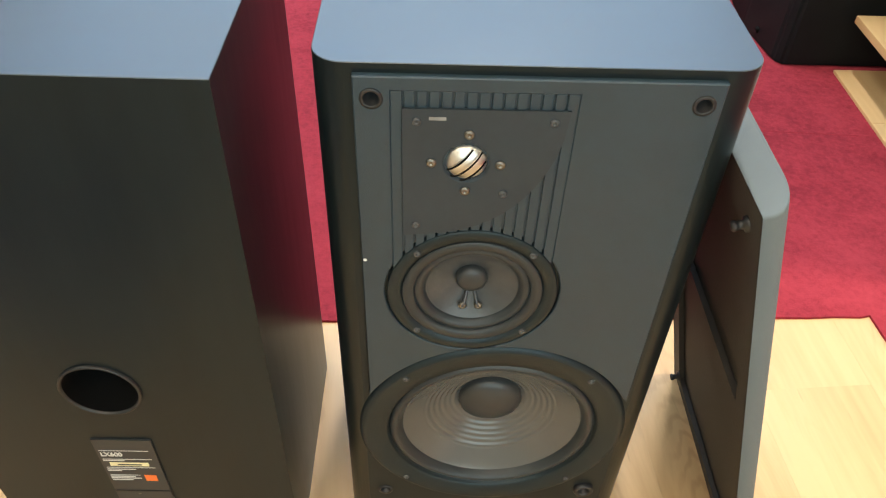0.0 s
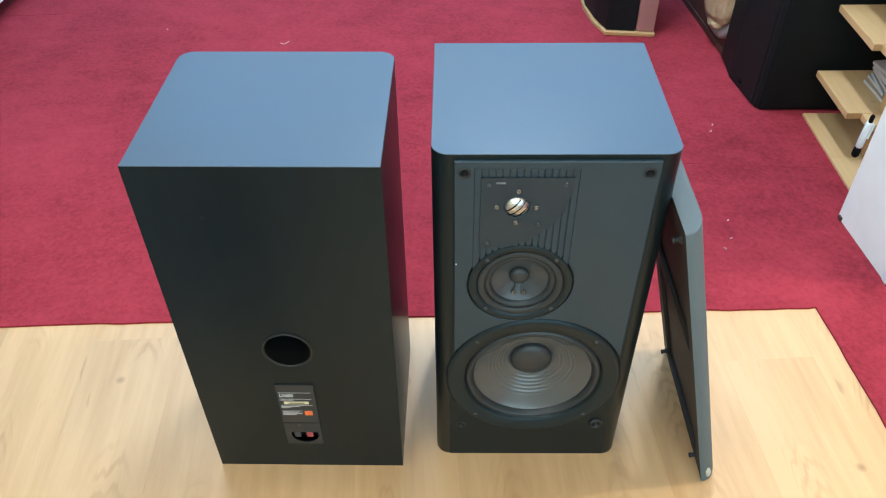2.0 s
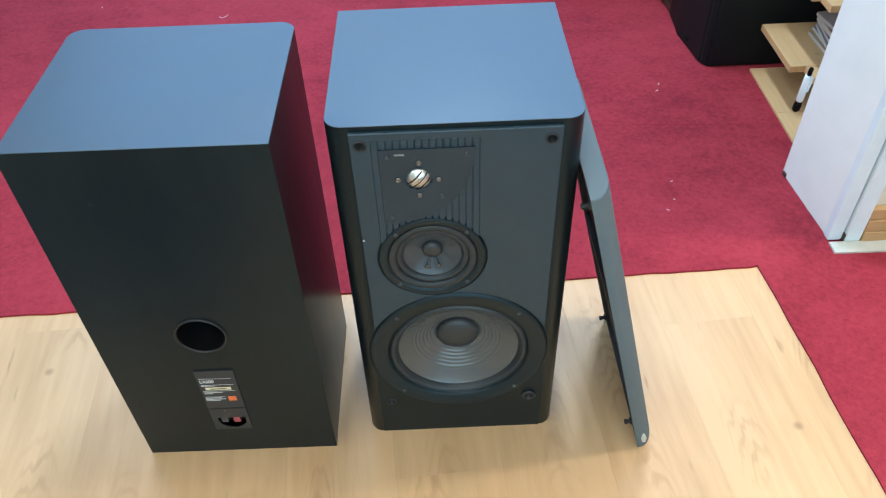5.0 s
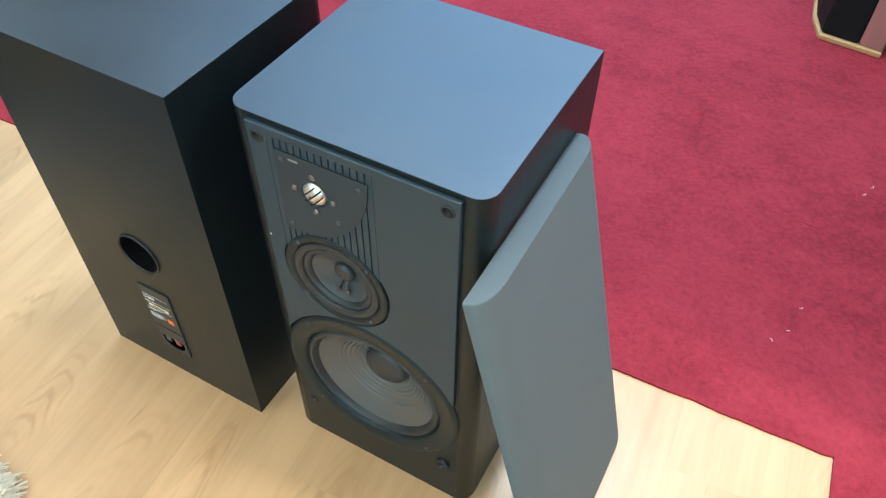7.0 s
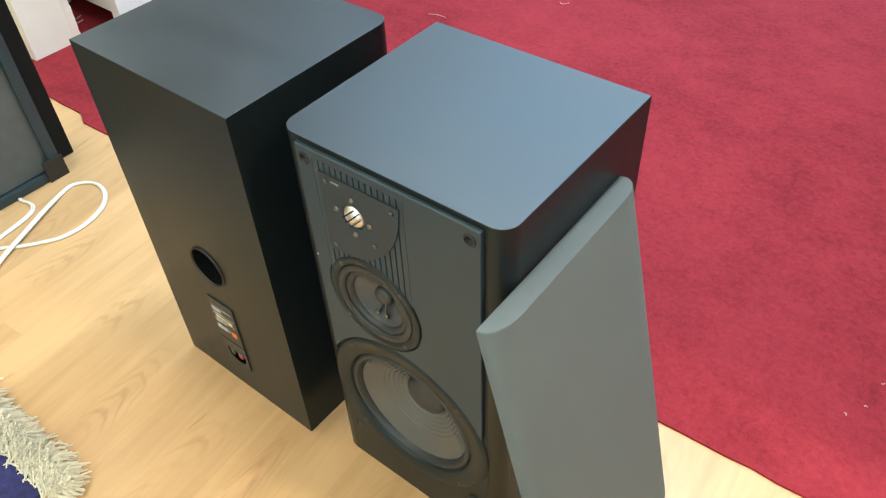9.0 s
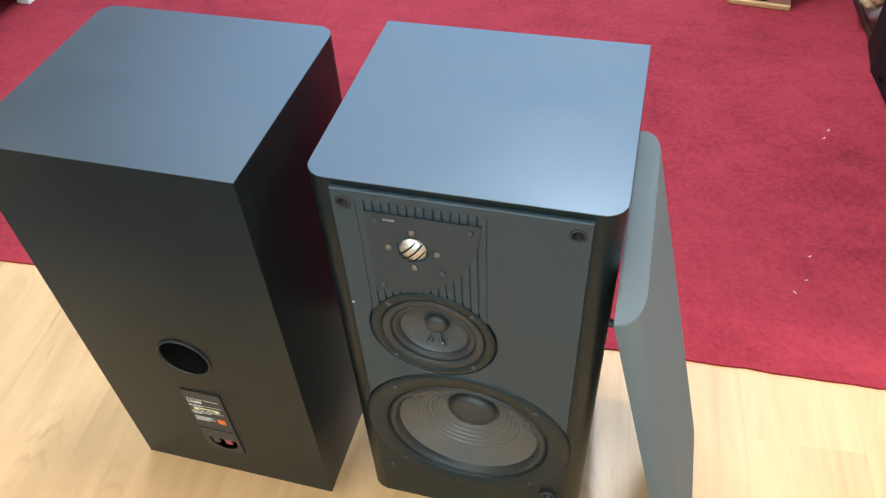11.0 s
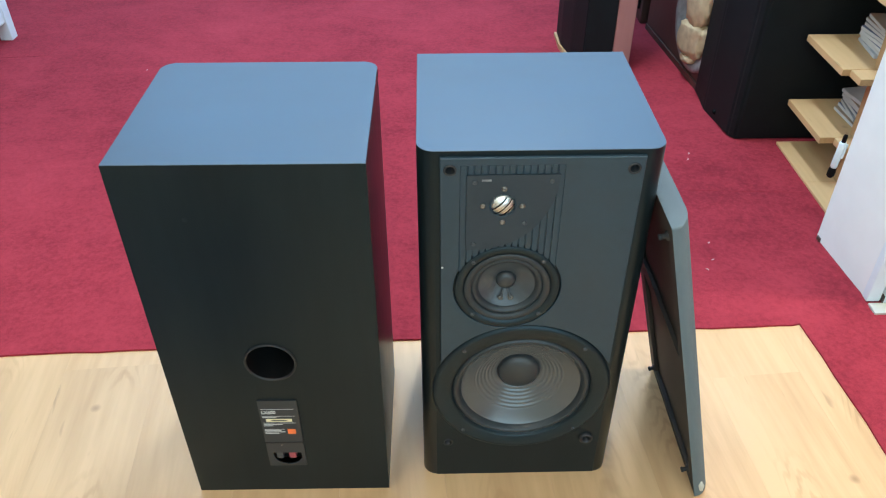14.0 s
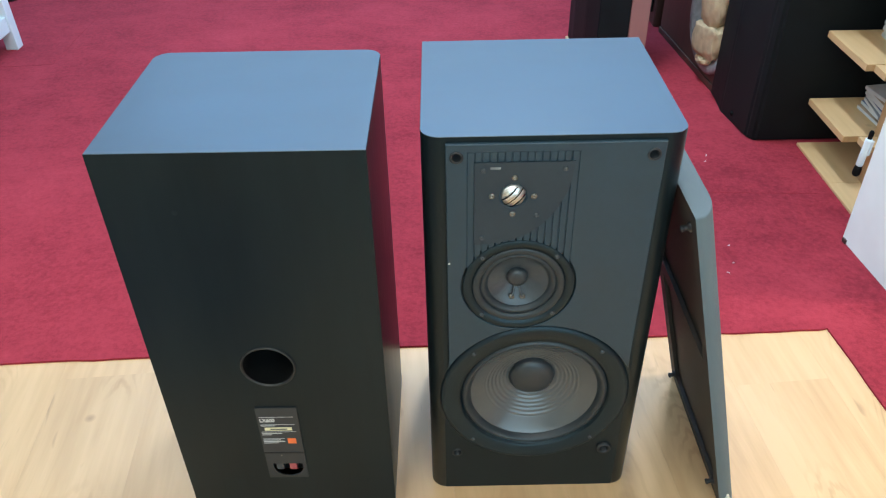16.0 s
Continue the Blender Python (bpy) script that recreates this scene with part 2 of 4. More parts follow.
CREAM = mat("label_cream", (0.75, 0.68, 0.42), 0.5, vary=0.05)
ORANGE = mat("label_orange", (0.80, 0.16, 0.04), 0.5, vary=0.05)
CLIP_RED = mat("red_clip_plastic", (0.34, 0.06, 0.07), 0.4, vary=0.05)
CLIP_GREY = mat("grey_clip_plastic", (0.045, 0.049, 0.053), 0.4, vary=0.05)
FLOOR_WOOD = wood_material("light_oak_laminate", (0.69, 0.430, 0.224), (0.41, 0.222, 0.096), 0.30)
SHELF_WOOD = wood_material("light_pine_board", (0.66, 0.43, 0.21), (0.46, 0.27, 0.11), 0.4)
TRIM_WOOD = wood_material("oak_trim", (0.55, 0.33, 0.15), (0.34, 0.18, 0.07), 0.35, along=0)
CARPET = carpet_material()
WHITE_WALL = mat("white_wall_paint", (0.83, 0.87, 0.83), 0.55, vary=0.05, scale=9, bump=0.08, bump_scale=60)
CREAM_WALL = mat("cream_wall_paint", (0.72, 0.68, 0.55), 0.6, vary=0.04, scale=7, bump=0.1, bump_scale=90)
WHITE_PAINT = mat("white_gloss_paint", (0.73, 0.83, 0.85), 0.35, vary=0.05, scale=18)
TOWER_BLACK = mat("black_speaker_cloth", (0.0055, 0.0085, 0.0095), 0.6, vary=0.25, scale=25, bump=0.2, bump_scale=900, spec=0.2)
BROWN_CAB = mat("dark_brown_veneer", (0.060, 0.030, 0.022), 0.45, vary=0.35, scale=40, stretch=(1, 1, 0.1), bump=0.1)
PALE_STRIP = mat("pale_threshold_paint", (0.52, 0.51, 0.44), 0.5, vary=0.1, scale=30, bump=0.05)
# brown-pink colour stands for the light the tower's side reflects
ROSE = mat("rose_side_reflection", (0.36, 0.17, 0.15), 0.35, vary=0.12, scale=30, stretch=(1, 1, 0.1))
FOAM = mat("aged_foam", (0.46, 0.34, 0.20), 0.9, vary=0.25, scale=35, bump=0.9, bump_scale=60)
RIM = mat("worn_grey_metal", (0.27, 0.28, 0.28), 0.50, metal=0.15, vary=0.35, scale=40)
FRAME_BLACK = mat("satin_black_frame", (0.026, 0.046, 0.056), 0.36, vary=0.12, scale=14, bump=0.06, bump_scale=60, spec=0.35)
CORD = mat("white_cord_plastic", (0.78, 0.76, 0.70), 0.45, vary=0.05)
NAVY = mat("navy_rug_pile", (0.020, 0.022, 0.10), 0.95, vary=0.5, scale=60, bump=0.9, bump_scale=300)
FRINGE = mat("cream_rug_fringe", (0.66, 0.62, 0.50), 0.9, vary=0.2, scale=90, bump=0.4)
GREY_GRILLE = mat("dark_grey_mesh_cloth", (0.078, 0.092, 0.099), 0.7, vary=0.12, scale=40, bump=0.3, bump_scale=900)
PINKGOLD = mat("champagne_panel", (0.34, 0.255, 0.235), 0.40, metal=0.2, vary=0.08, scale=60)
FUR = mat("brown_fur", (0.012, 0.008, 0.008), 0.95, vary=0.4, scale=80, bump=1.0, bump_scale=150)
PAPER = [mat("sleeve_pale", (0.55, 0.56, 0.56), 0.4), mat("sleeve_blue", (0.16, 0.20, 0.30), 0.4),
         mat("sleeve_grey", (0.28, 0.29, 0.30), 0.4), mat("sleeve_tan", (0.42, 0.32, 0.22), 0.4)]


# ---------------------------------------------------------------- builders
def shade(bm, smooth=True):
    for f in bm.faces:
        f.smooth = smooth
    return bm


def mesh_of(bm, name, material):
    bmesh.ops.recalc_face_normals(bm, faces=bm.faces)
    me = bpy.data.meshes.new(name)
    bm.to_mesh(me)
    bm.free()
    me.materials.append(material)
    return me


def part(name, bm, material, parent=None, label=""):
    ob = new(name, mesh_of(bm, name, material))
    if parent:
        ob.parent = parent
    return tagged(ob, label)


def piece(name, me, parent, m):
    ob = new(name, me)
    ob.parent = parent
    ob.matrix_basis = m
    return ob


def thing(name, m, label, category, group="", kind=""):
    ob = new(name)
    ob.empty_display_size = 0.05
    ob.matrix_basis = m
    return tagged(ob, label, category, group, kind)


def box(x0, x1, y0, y1, z0, z1, bevel=0.0, bm=None, seg=2):
    b = bmesh.new()
    bmesh.ops.create_cube(b, size=1)
    for v in b.verts:
        v.co = Vector((x0 + (v.co.x + 0.5) * (x1 - x0), y0 + (v.co.y + 0.5) * (y1 - y0), z0 + (v.co.z + 0.5) * (z1 - z0)))
    if bevel:
        bmesh.ops.bevel(b, geom=b.edges[:], offset=bevel, segments=seg, profile=0.6, affect="EDGES")
    if bm is None:
        return b
    me = bpy.data.meshes.new("tmp")
    b.to_mesh(me)
    b.free()
    bm.from_mesh(me)
    bpy.data.meshes.remove(me)
    return bm


def lathe(profile, cx=0.0, cy=0.0, cz=0.0, seg=64, bm=None):
    """Turns (radius, height) pairs about an axis along -y; heights count towards -y."""
    bm = bm or bmesh.new()
    rings = []
    for r, h in profile:
        if r < 1e-6:
            rings.append([bm.verts.new((cx, cy - h, cz))])
        else:
            rings.append([bm.verts.new((cx + r * math.cos(2 * math.pi * i / seg), cy - h, cz + r * math.sin(2 * math.pi * i / seg))) for i in range(seg)])
    for a, b in zip(rings, rings[1:]):
        for i in range(seg):
            j = (i + 1) % seg
            q = [a[i % len(a)], a[j % len(a)], b[j % len(b)], b[i % len(b)]]
            q = list(dict.fromkeys(q))
            if len(q) > 2:
                f = bm.faces.new(q)
                f.smooth = True
    return bm


def circle(cx, cz, r, n=48, a0=0.0, a1=360.0, close=True):
    k = n if close else n - 1
    return [(cx + r * math.cos(radians(a0 + (a1 - a0) * i / k)), cz + r * math.sin(radians(a0 + (a1 - a0) * i / k))) for i in range(n)]


def sheet(outline, holes, y0, y1=None, bm=None):
    """A plate in the x-z plane with holes, at y0; solid back to y1 where that is given."""
    bm = bm or bmesh.new()
    tmp = bmesh.new()
    edges = []
    for loop in [outline, *holes]:
        vs = [tmp.verts.new((x, y0, z)) for x, z in loop]
        edges += [tmp.edges.new((vs[i], vs[(i + 1) % len(vs)])) for i in range(len(vs))]
    bmesh.ops.triangle_fill(tmp, edges=edges, use_beauty=True, use_dissolve=False)
    if y1 is not None:
        made = bmesh.ops.extrude_face_region(tmp, geom=tmp.faces[:])
        for v in made["geom"]:
            if isinstance(v, bmesh.types.BMVert):
                v.co.y = y1
    me = bpy.data.meshes.new("tmp")
    bmesh.ops.recalc_face_normals(tmp, faces=tmp.faces)
    tmp.to_mesh(me)
    tmp.free()
    bm.from_mesh(me)
    bpy.data.meshes.remove(me)
    return bm


def tube(points, r, seg=8, closed=False, flat=1.0):
    """A round cord through points, smoothed."""
    pts = [Vector(p) for p in points]
    dense = []
    n = len(pts)
    for i in range(n if closed else n - 1):
        p = [pts[(i + k) % n] if closed else pts[max(0, min(n - 1, i + k))] for k in (-1, 0, 1, 2)]
        for s in range(8):
            t = s / 8
            dense.append(0.5 * ((2 * p[1]) + (p[2] - p[0]) * t + (2 * p[0] - 5 * p[1] + 4 * p[2] - p[3]) * t * t + (3 * p[1] - p[0] - 3 * p[2] + p[3]) * t ** 3))
    if not closed:
        dense.append(pts[-1])
    bm = bmesh.new()
    rings = []
    m = len(dense)
    for i, c in enumerate(dense):
        d = dense[(i + 1) % m] - dense[i - 1] if closed else dense[min(m - 1, i + 1)] - dense[max(0, i - 1)]
        side = d.cross(Vector((0, 0, 1)))
        side = side.normalized() if side.length > 1e-9 else Vector((1, 0, 0))
        up = side.cross(d).normalized()
        rings.append([bm.verts.new(c + side * r * math.cos(2 * math.pi * k / seg) + up * flat * r * math.sin(2 * math.pi * k / seg)) for k in range(seg)])
    for i in range(m if closed else m - 1):
        a, b = rings[i], rings[(i + 1) % m]
        for k in range(seg):
            f = bm.faces.new((a[k], a[(k + 1) % seg], b[(k + 1) % seg], b[k]))
            f.smooth = True
    if not closed:
        bm.faces.new(rings[0])
        bm.faces.new(rings[-1][::-1])
    return bm


def lettering(words, size, x, y, z, parent, material, name="lettering"):
    """Raised letters on a face that looks along -y, from their lower left corner."""
    data = bpy.data.curves.new(name, "FONT")
    data.body, data.size, data.extrude, data.offset = words, size, 0.0002, size * 0.025
    tmp = bpy.data.objects.new("tmp", data)
    scene.collection.objects.link(tmp)
    me = bpy.data.meshes.new_from_object(tmp)
    bpy.data.objects.remove(tmp)
    me.materials.clear()
    me.materials.append(material)
    ob = new(name, me)
    ob.parent = parent
    ob.matrix_basis = pose(x, y, z, 90, 0, 0)
    return ob


# ---------------------------------------------------------------- setting
def rect_slab(loops, z0, z1):
    bm = bmesh.new()
    for loop in loops:
        low, high = [[bm.verts.new((x, y, z)) for x, y in loop] for z in (z0, z1)]
        bm.faces.new(low[::-1])
        bm.faces.new(high)
        for i in range(len(loop)):
            j = (i + 1) % len(loop)
            bm.faces.new((low[i], low[j], high[j], high[i]))
    return bm


X0, X1, Y0, Y1, TOP = -3.6, 3.0, -2.6, 5.6, 2.8
tagged(part("floor", rect_slab([[(X0, Y0), (X1, Y0), (X1, Y1), (X0, Y1)]], -0.10, -0.012), mat("subfloor", (0.2, 0.17, 0.13), 0.8)),
       "level room floor under boards and carpet", "floor", kind="structure")
tagged(part("ceiling", box(X0, X1, Y0, Y1, TOP, TOP + 0.1), WHITE_WALL), "plain white painted ceiling", "ceiling", kind="structure")
for nm, b in (("wall_north", (X0 - 0.1, X1 + 0.1, Y1, Y1 + 0.1)), ("wall_south", (X0 - 0.1, X1 + 0.1, Y0 - 0.1, Y0)),
              ("wall_west", (X0 - 0.1, X0, Y0, Y1)), ("wall_east", (X1, X1 + 0.1, Y0, Y1))):
    tagged(part(nm, box(*b, -0.1, TOP + 0.1), CREAM_WALL), "plain cream painted room wall", "wall", kind="structure")


def carpet_edge(x):
    return 0.357 + 0.032 * x


# Red carpet laid round the boarded platform: one sheet with a wavering cut edge.
def carpet():
    random.seed(4)
    cut = [(-3.55, carpet_edge(-2.2))]
    x = -2.0
    while x < 0.66:
        cut.append((x, carpet_edge(x) + random.uniform(-0.002, 0.002) + (0.018 if x < -1.475 else -0.008 * max(0, -x - 0.9))))
        x += 0.045
    cut.append((0.673, 0.381))
    y = 0.34
    while y > -2.5:
        cut.append((0.674 + (0.381 - y) * 0.075 + random.uniform(-0.002, 0.002), y))
        y -= 0.06
    loop = cut + [(0.89, -2.55), (2.95, -2.55), (2.95, 5.55), (-3.55, 5.55)]
    bm = bmesh.new()
    vs = [bm.verts.new((a, b, 0.0)) for a, b in loop]
    es = [bm.edges.new((vs[i], vs[(i + 1) % len(vs)])) for i in range(len(vs))]
    bmesh.ops.triangle_fill(bm, edges=es, use_beauty=True)
    made = bmesh.ops.extrude_face_region(bm, geom=bm.faces[:])
    for v in made["geom"]:
        if isinstance(v, bmesh.types.BMVert):
            v.co.z = 0.005
    return bm


tagged(part("carpet", carpet(), CARPET), "worn red felt carpet cut round the wooden boards", "carpet", kind="structure")


def lint():
    """Short pale threads and specks lying on the pile."""
    random.seed(8)
    bm = bmesh.new()
    threads = [[(-1.048, 1.333), (-1.020, 1.345), (-0.989, 1.346)], [(-0.738, 1.640), (-0.724, 1.632), (-0.709, 1.651)]]
    for x, y in ((0.621, 1.117), (0.608, 1.085), (0.552, 0.680), (0.548, 0.613), (0.523, 0.572), (-1.16, 1.74)):
        a, l = random.uniform(0, 3), random.uniform(0.003, 0.006)
        threads.append([(x, y), (x + l * math.cos(a), y + l * math.sin(a)), (x + 1.7 * l * math.cos(a + 0.5), y + 1.7 * l * math.sin(a + 0.5))])
    for pts in threads:
        me = bpy.data.meshes.new("tmp")
        t = tube([(x, y, 0.0058) for x, y in pts], 0.0010, 5)
        t.to_mesh(me)
        t.free()
        bm.from_mesh(me)
        bpy.data.meshes.remove(me)
    return bm


tagged(part("lint", lint(), mat("pale_thread", (0.62, 0.42, 0.40), 0.9)), "pale threads and lint scattered on the red carpet", "lint", kind="stuff")


def seam(points):
    bm = bmesh.new()
    for (x0, y0), (x1, y1) in zip(points, points[1:]):
        d = Vector((x1 - x0, y1 - y0, 0)).normalized()
        n = Vector((-d.y, d.x, 0)) * 0.0008
        a = [bm.verts.new(Vector((x, y, 0.0054)) + s * n) for x, y in ((x0, y0), (x1, y1)) for s in (-1, 1)]
        bm.faces.new((a[0], a[1], a[3], a[2]))
    made = bmesh.ops.extrude_face_region(bm, geom=bm.faces[:])
    for v in made["geom"]:
        if isinstance(v, bmesh.types.BMVert):
            v.co.z = 0.0046
    return bm


SEAM = mat("carpet_seam_shadow", (0.255, 0.022, 0.031), 0.95, vary=0.4, scale=60, spec=0.1)
tagged(part("carpet_seam", seam([(0.40, 0.932), (0.56, 0.925), (0.70, 0.915), (0.862, 0.906)]), SEAM), "dark joint between carpet widths", "carpet seam", kind="structure")
tagged(part("carpet_seam", seam([(-1.80, 1.858), (-1.65, 1.868), (-1.566, 1.877), (-1.562, 2.0), (-1.569, 2.11), (-1.567, 2.40)]), SEAM), "dark joint between carpet widths", "carpet seam", kind="structure")

tagged(part("carpet_seam", seam([(-0.660, 1.366), (-0.640, 1.362), (-0.622, 1.366)]), SEAM), "short dark mark on the carpet pile", "carpet seam", kind="structure")
tagged(part("carpet_seam", seam([(-0.345, 1.318), (-0.327, 1.312), (-0.318, 1.296)]), SEAM), "short dark mark on the carpet pile", "carpet seam", kind="structure")

# ---- partition walls either side of the opening
def partition_right():
    w = thing("partition_wall_right", pose(0, 0, 0), "white wall end with moulded corner and cream side", "wall", kind="structure")
    part("wall_end", rect_slab([[(0.8365, 0.695), (0.8555, 0.4725), (0.8995, 0.4725), (0.8995, 0.692)]], 0.006, 2.78), WHITE_WALL, w)
    part("wall_body", box(0.90, 2.98, 0.462, 0.683, 0.006, 2.78), CREAM_WALL, w)
    part("chip", box(0.8335, 0.8390, 0.676, 0.692, 0.006, 0.017, 0.002), BROWN_CAB, w, "dark chipped patch at the foot")
    part("chip", box(0.8840, 0.8868, 0.440, 0.452, 0.010, 0.028, 0.001), BROWN_CAB, w, "small dark brown piece between the mouldings")
    part("corner_moulding", box(0.852, 0.884, 0.448, 0.4715, 0.006, 2.78, 0.004), WHITE_PAINT, w, "white moulding strip")
    part("corner_moulding", box(0.887, 0.924, 0.440, 0.4605, 0.006, 2.78, 0.006), WHITE_PAINT, w, "white moulding strip")
    bm = bmesh.new()
    for z0, z1, d in ((0.0, 0.030, 0.016), (0.031, 0.062, 0.013), (0.063, 0.092, 0.010)):
        box(0.9245, 2.98, 0.461 - d - 0.008, 0.461, z0 + 0.006, z1 + 0.006, 0.002, bm)
    part("baseboard", bm, TRIM_WOOD, w, "ribbed brown wooden baseboard")
    part("threshold", box(0.853, 2.98, 0.405, 0.440, 0.004, 0.010, 0.001), PALE_STRIP, w, "pale painted strip at the wall foot")
    return w


partition_right()
wl = thing("partition_wall_left", pose(0, 0, 0), "white wall end beside the white rack", "wall", kind="structure")


def ragged_end():
    """Plastered wall end whose far edge is uneven and thickly painted over."""
    bm = bmesh.new()
    rows = []
    n = 260
    for k in range(n + 1):
        z = 0.006 + 2.774 * k / n
        far = 0.580 + 0.006 * noise.noise(Vector((0, 3, z * 9))) + 0.004 * noise.noise(Vector((0, 7, z * 40)))
        swell = 0.0015 + 0.003 * noise.noise(Vector((4, 1, z * 22)))
        rows.append([bm.verts.new((x, y, z)) for x, y in ((-1.93, 0.412), (-1.877, 0.412), (-1.874, 0.415), (-1.874, far - 0.030), (-1.872 + swell, far - 0.020), (-1.872 + swell, far - 0.004), (-1.878, far), (-1.93, far))])
    m = len(rows[0])
    for a, b in zip(rows, rows[1:]):
        for i in range(m):
            j = (i + 1) % m
            bm.faces.new((a[i], a[j], b[j], b[i]))
    bm.faces.new(rows[0][::-1])
    bm.faces.new(rows[-1])
    return bm


part("wall_end", ragged_end(), WHITE_WALL, wl)
part("wall_body", box(-3.58, -1.93, 0.415, 0.58, 0.006, 2.78), CREAM_WALL, wl)
for z, reach in ((0.056, 0.606), (0.071, 0.602)):
    part("hook", tube([(-1.882, 0.570, z), (-1.881, 0.588, z + 0.001), (-1.880, reach, z + 0.004)], 0.0016, 6), STEEL, wl, "thin bent wire hook")


# ---------------------------------------------------------------- loudspeakers
W, D, H, R = 0.334, 0.308, 0.686, 0.024


def cabinet(parent, front_holes=(), back_holes=()):
    """A box with rounded front uprights; front at y = 0, back at y = D, open where its plates have holes."""
    def ring(k):
        w, r = W / 2 - k, R - k
        p = [(-w, D - k)]
        p += [(-w + r - r * math.cos(radians(a)), k + r - r * math.sin(radians(a))) for a in range(0, 91, 10)]
        p += [(w - r + r * math.sin(radians(a)), k + r - r * math.cos(radians(a))) for a in range(0, 91, 10)]
        return p + [(w, D - k)]
    bm = bmesh.new()
    rows = [[bm.verts.new((x, y, z)) for x, y in ring(k)] for k, z in ((0.001, 0.0), (0, 0.0015), (0, H - 0.0006))]
    n = len(rows[0])
    for a, b in zip(rows, rows[1:]):
        for i in range(n):
            if i in (10, n - 1):
                continue
            f = bm.faces.new((a[i], a[i + 1], b[i + 1], b[i]))
            f.smooth = 1 <= i < n - 2
    bm.faces.new(rows[0][::-1])
    w = W / 2
    sheet([(-w + R, 0), (w - R, 0), (w - R, H - 0.0006), (-w + R, H - 0.0006)], front_holes, 0.0, bm=bm)
    sheet([(-w, 0), (w, 0), (w, H - 0.0006), (-w, H - 0.0006)], back_holes, D, bm=bm)
    me = bpy.data.meshes.new("body")
    bm.to_mesh(me)
    bm.free()
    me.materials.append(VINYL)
    body = new("body", me)
    body.parent = parent
    bm = bmesh.new()
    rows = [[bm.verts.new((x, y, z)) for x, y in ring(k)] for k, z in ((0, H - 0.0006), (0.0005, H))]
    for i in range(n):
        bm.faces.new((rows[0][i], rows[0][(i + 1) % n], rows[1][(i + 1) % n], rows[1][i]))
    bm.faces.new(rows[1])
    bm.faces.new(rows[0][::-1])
    part("top_panel", bm, VINYL_SHEEN_TOP, parent)
    return body


SCREW = mesh_of(lathe([(0.0042, 0), (0.0040, 0.0012), (0.0024, 0.0019), (0.0012, 0.0018), (0.0010, 0.0010), (0, 0.0010)], seg=14), "screw", STEEL)
SCREW_DARK = mesh_of(lathe([(0.0036, 0), (0.0034, 0.001), (0.0022, 0.0016), (0.0012, 0.0015), (0.0010, 0.0006), (0, 0.0006)], seg=14), "screw", CLIP_GREY)

WX, WZ, MX, MZ, TX, TZ = -0.002, 0.2275, -0.037, 0.4545, -0.050, 0.604


def woofer(sp):
    rim = part("woofer", lathe([(0.1478, -0.001), (0.1475, 0.0006), (0.1455, 0.0028), (0.1415, 0.0058), (0.1392, 0.0056), (0.1240, 0.0050), (0.1222, 0.0038), (0.1178, 0.0036),
                                (0.1162, 0.0012), (0.1150, -0.0030), (0.1136, -0.0030), (0.1130, -0.010)], WX, 0, WZ, 96), FRAME, sp, "black-framed woofer")
    roll = [(0.1142 - 0.0135 * t, -0.0020 + 0.0058 * math.sin(math.pi * t) - 0.004 * t) for t in [i / 10 for i in range(11)]]
    part("surround", lathe([(0.1142, -0.010)] + roll + [(0.0995, -0.009)], WX, 0, WZ, 96), SURROUND, rim, "rubber surround")
    prof = [(0.1010, -0.0070)]
    r = 0.1010
    while r > 0.036:
        t = (0.1010 - r) / 0.067
        groove = 0.00055 * math.sin((r - 0.040) / 0.0062 * 2 * math.pi) if 0.040 < r < 0.076 else 0
        prof.append((r, -0.0070 - 0.0380 * t ** 0.9 + groove))
        r -= 0.00145
    prof += [(0.034, -0.0455)]
    part("cone", lathe(prof, WX, 0, WZ, 96), CONE, rim, "grey ribbed paper cone")
    part("dust_cap", lathe([(0.0365, -0.0450), (0.0360, -0.0400), (0.034, -0.0365), (0.028, -0.0330), (0.018, -0.0300), (0.008, -0.0285), (0, -0.0282)], WX, 0, WZ, 64), CAP, rim)
    for a in (45, 135, 225, 315):
        piece("screw", SCREW_DARK, rim, pose(WX + 0.1355 * math.cos(radians(a)), -0.0052, WZ + 0.1355 * math.sin(radians(a))))


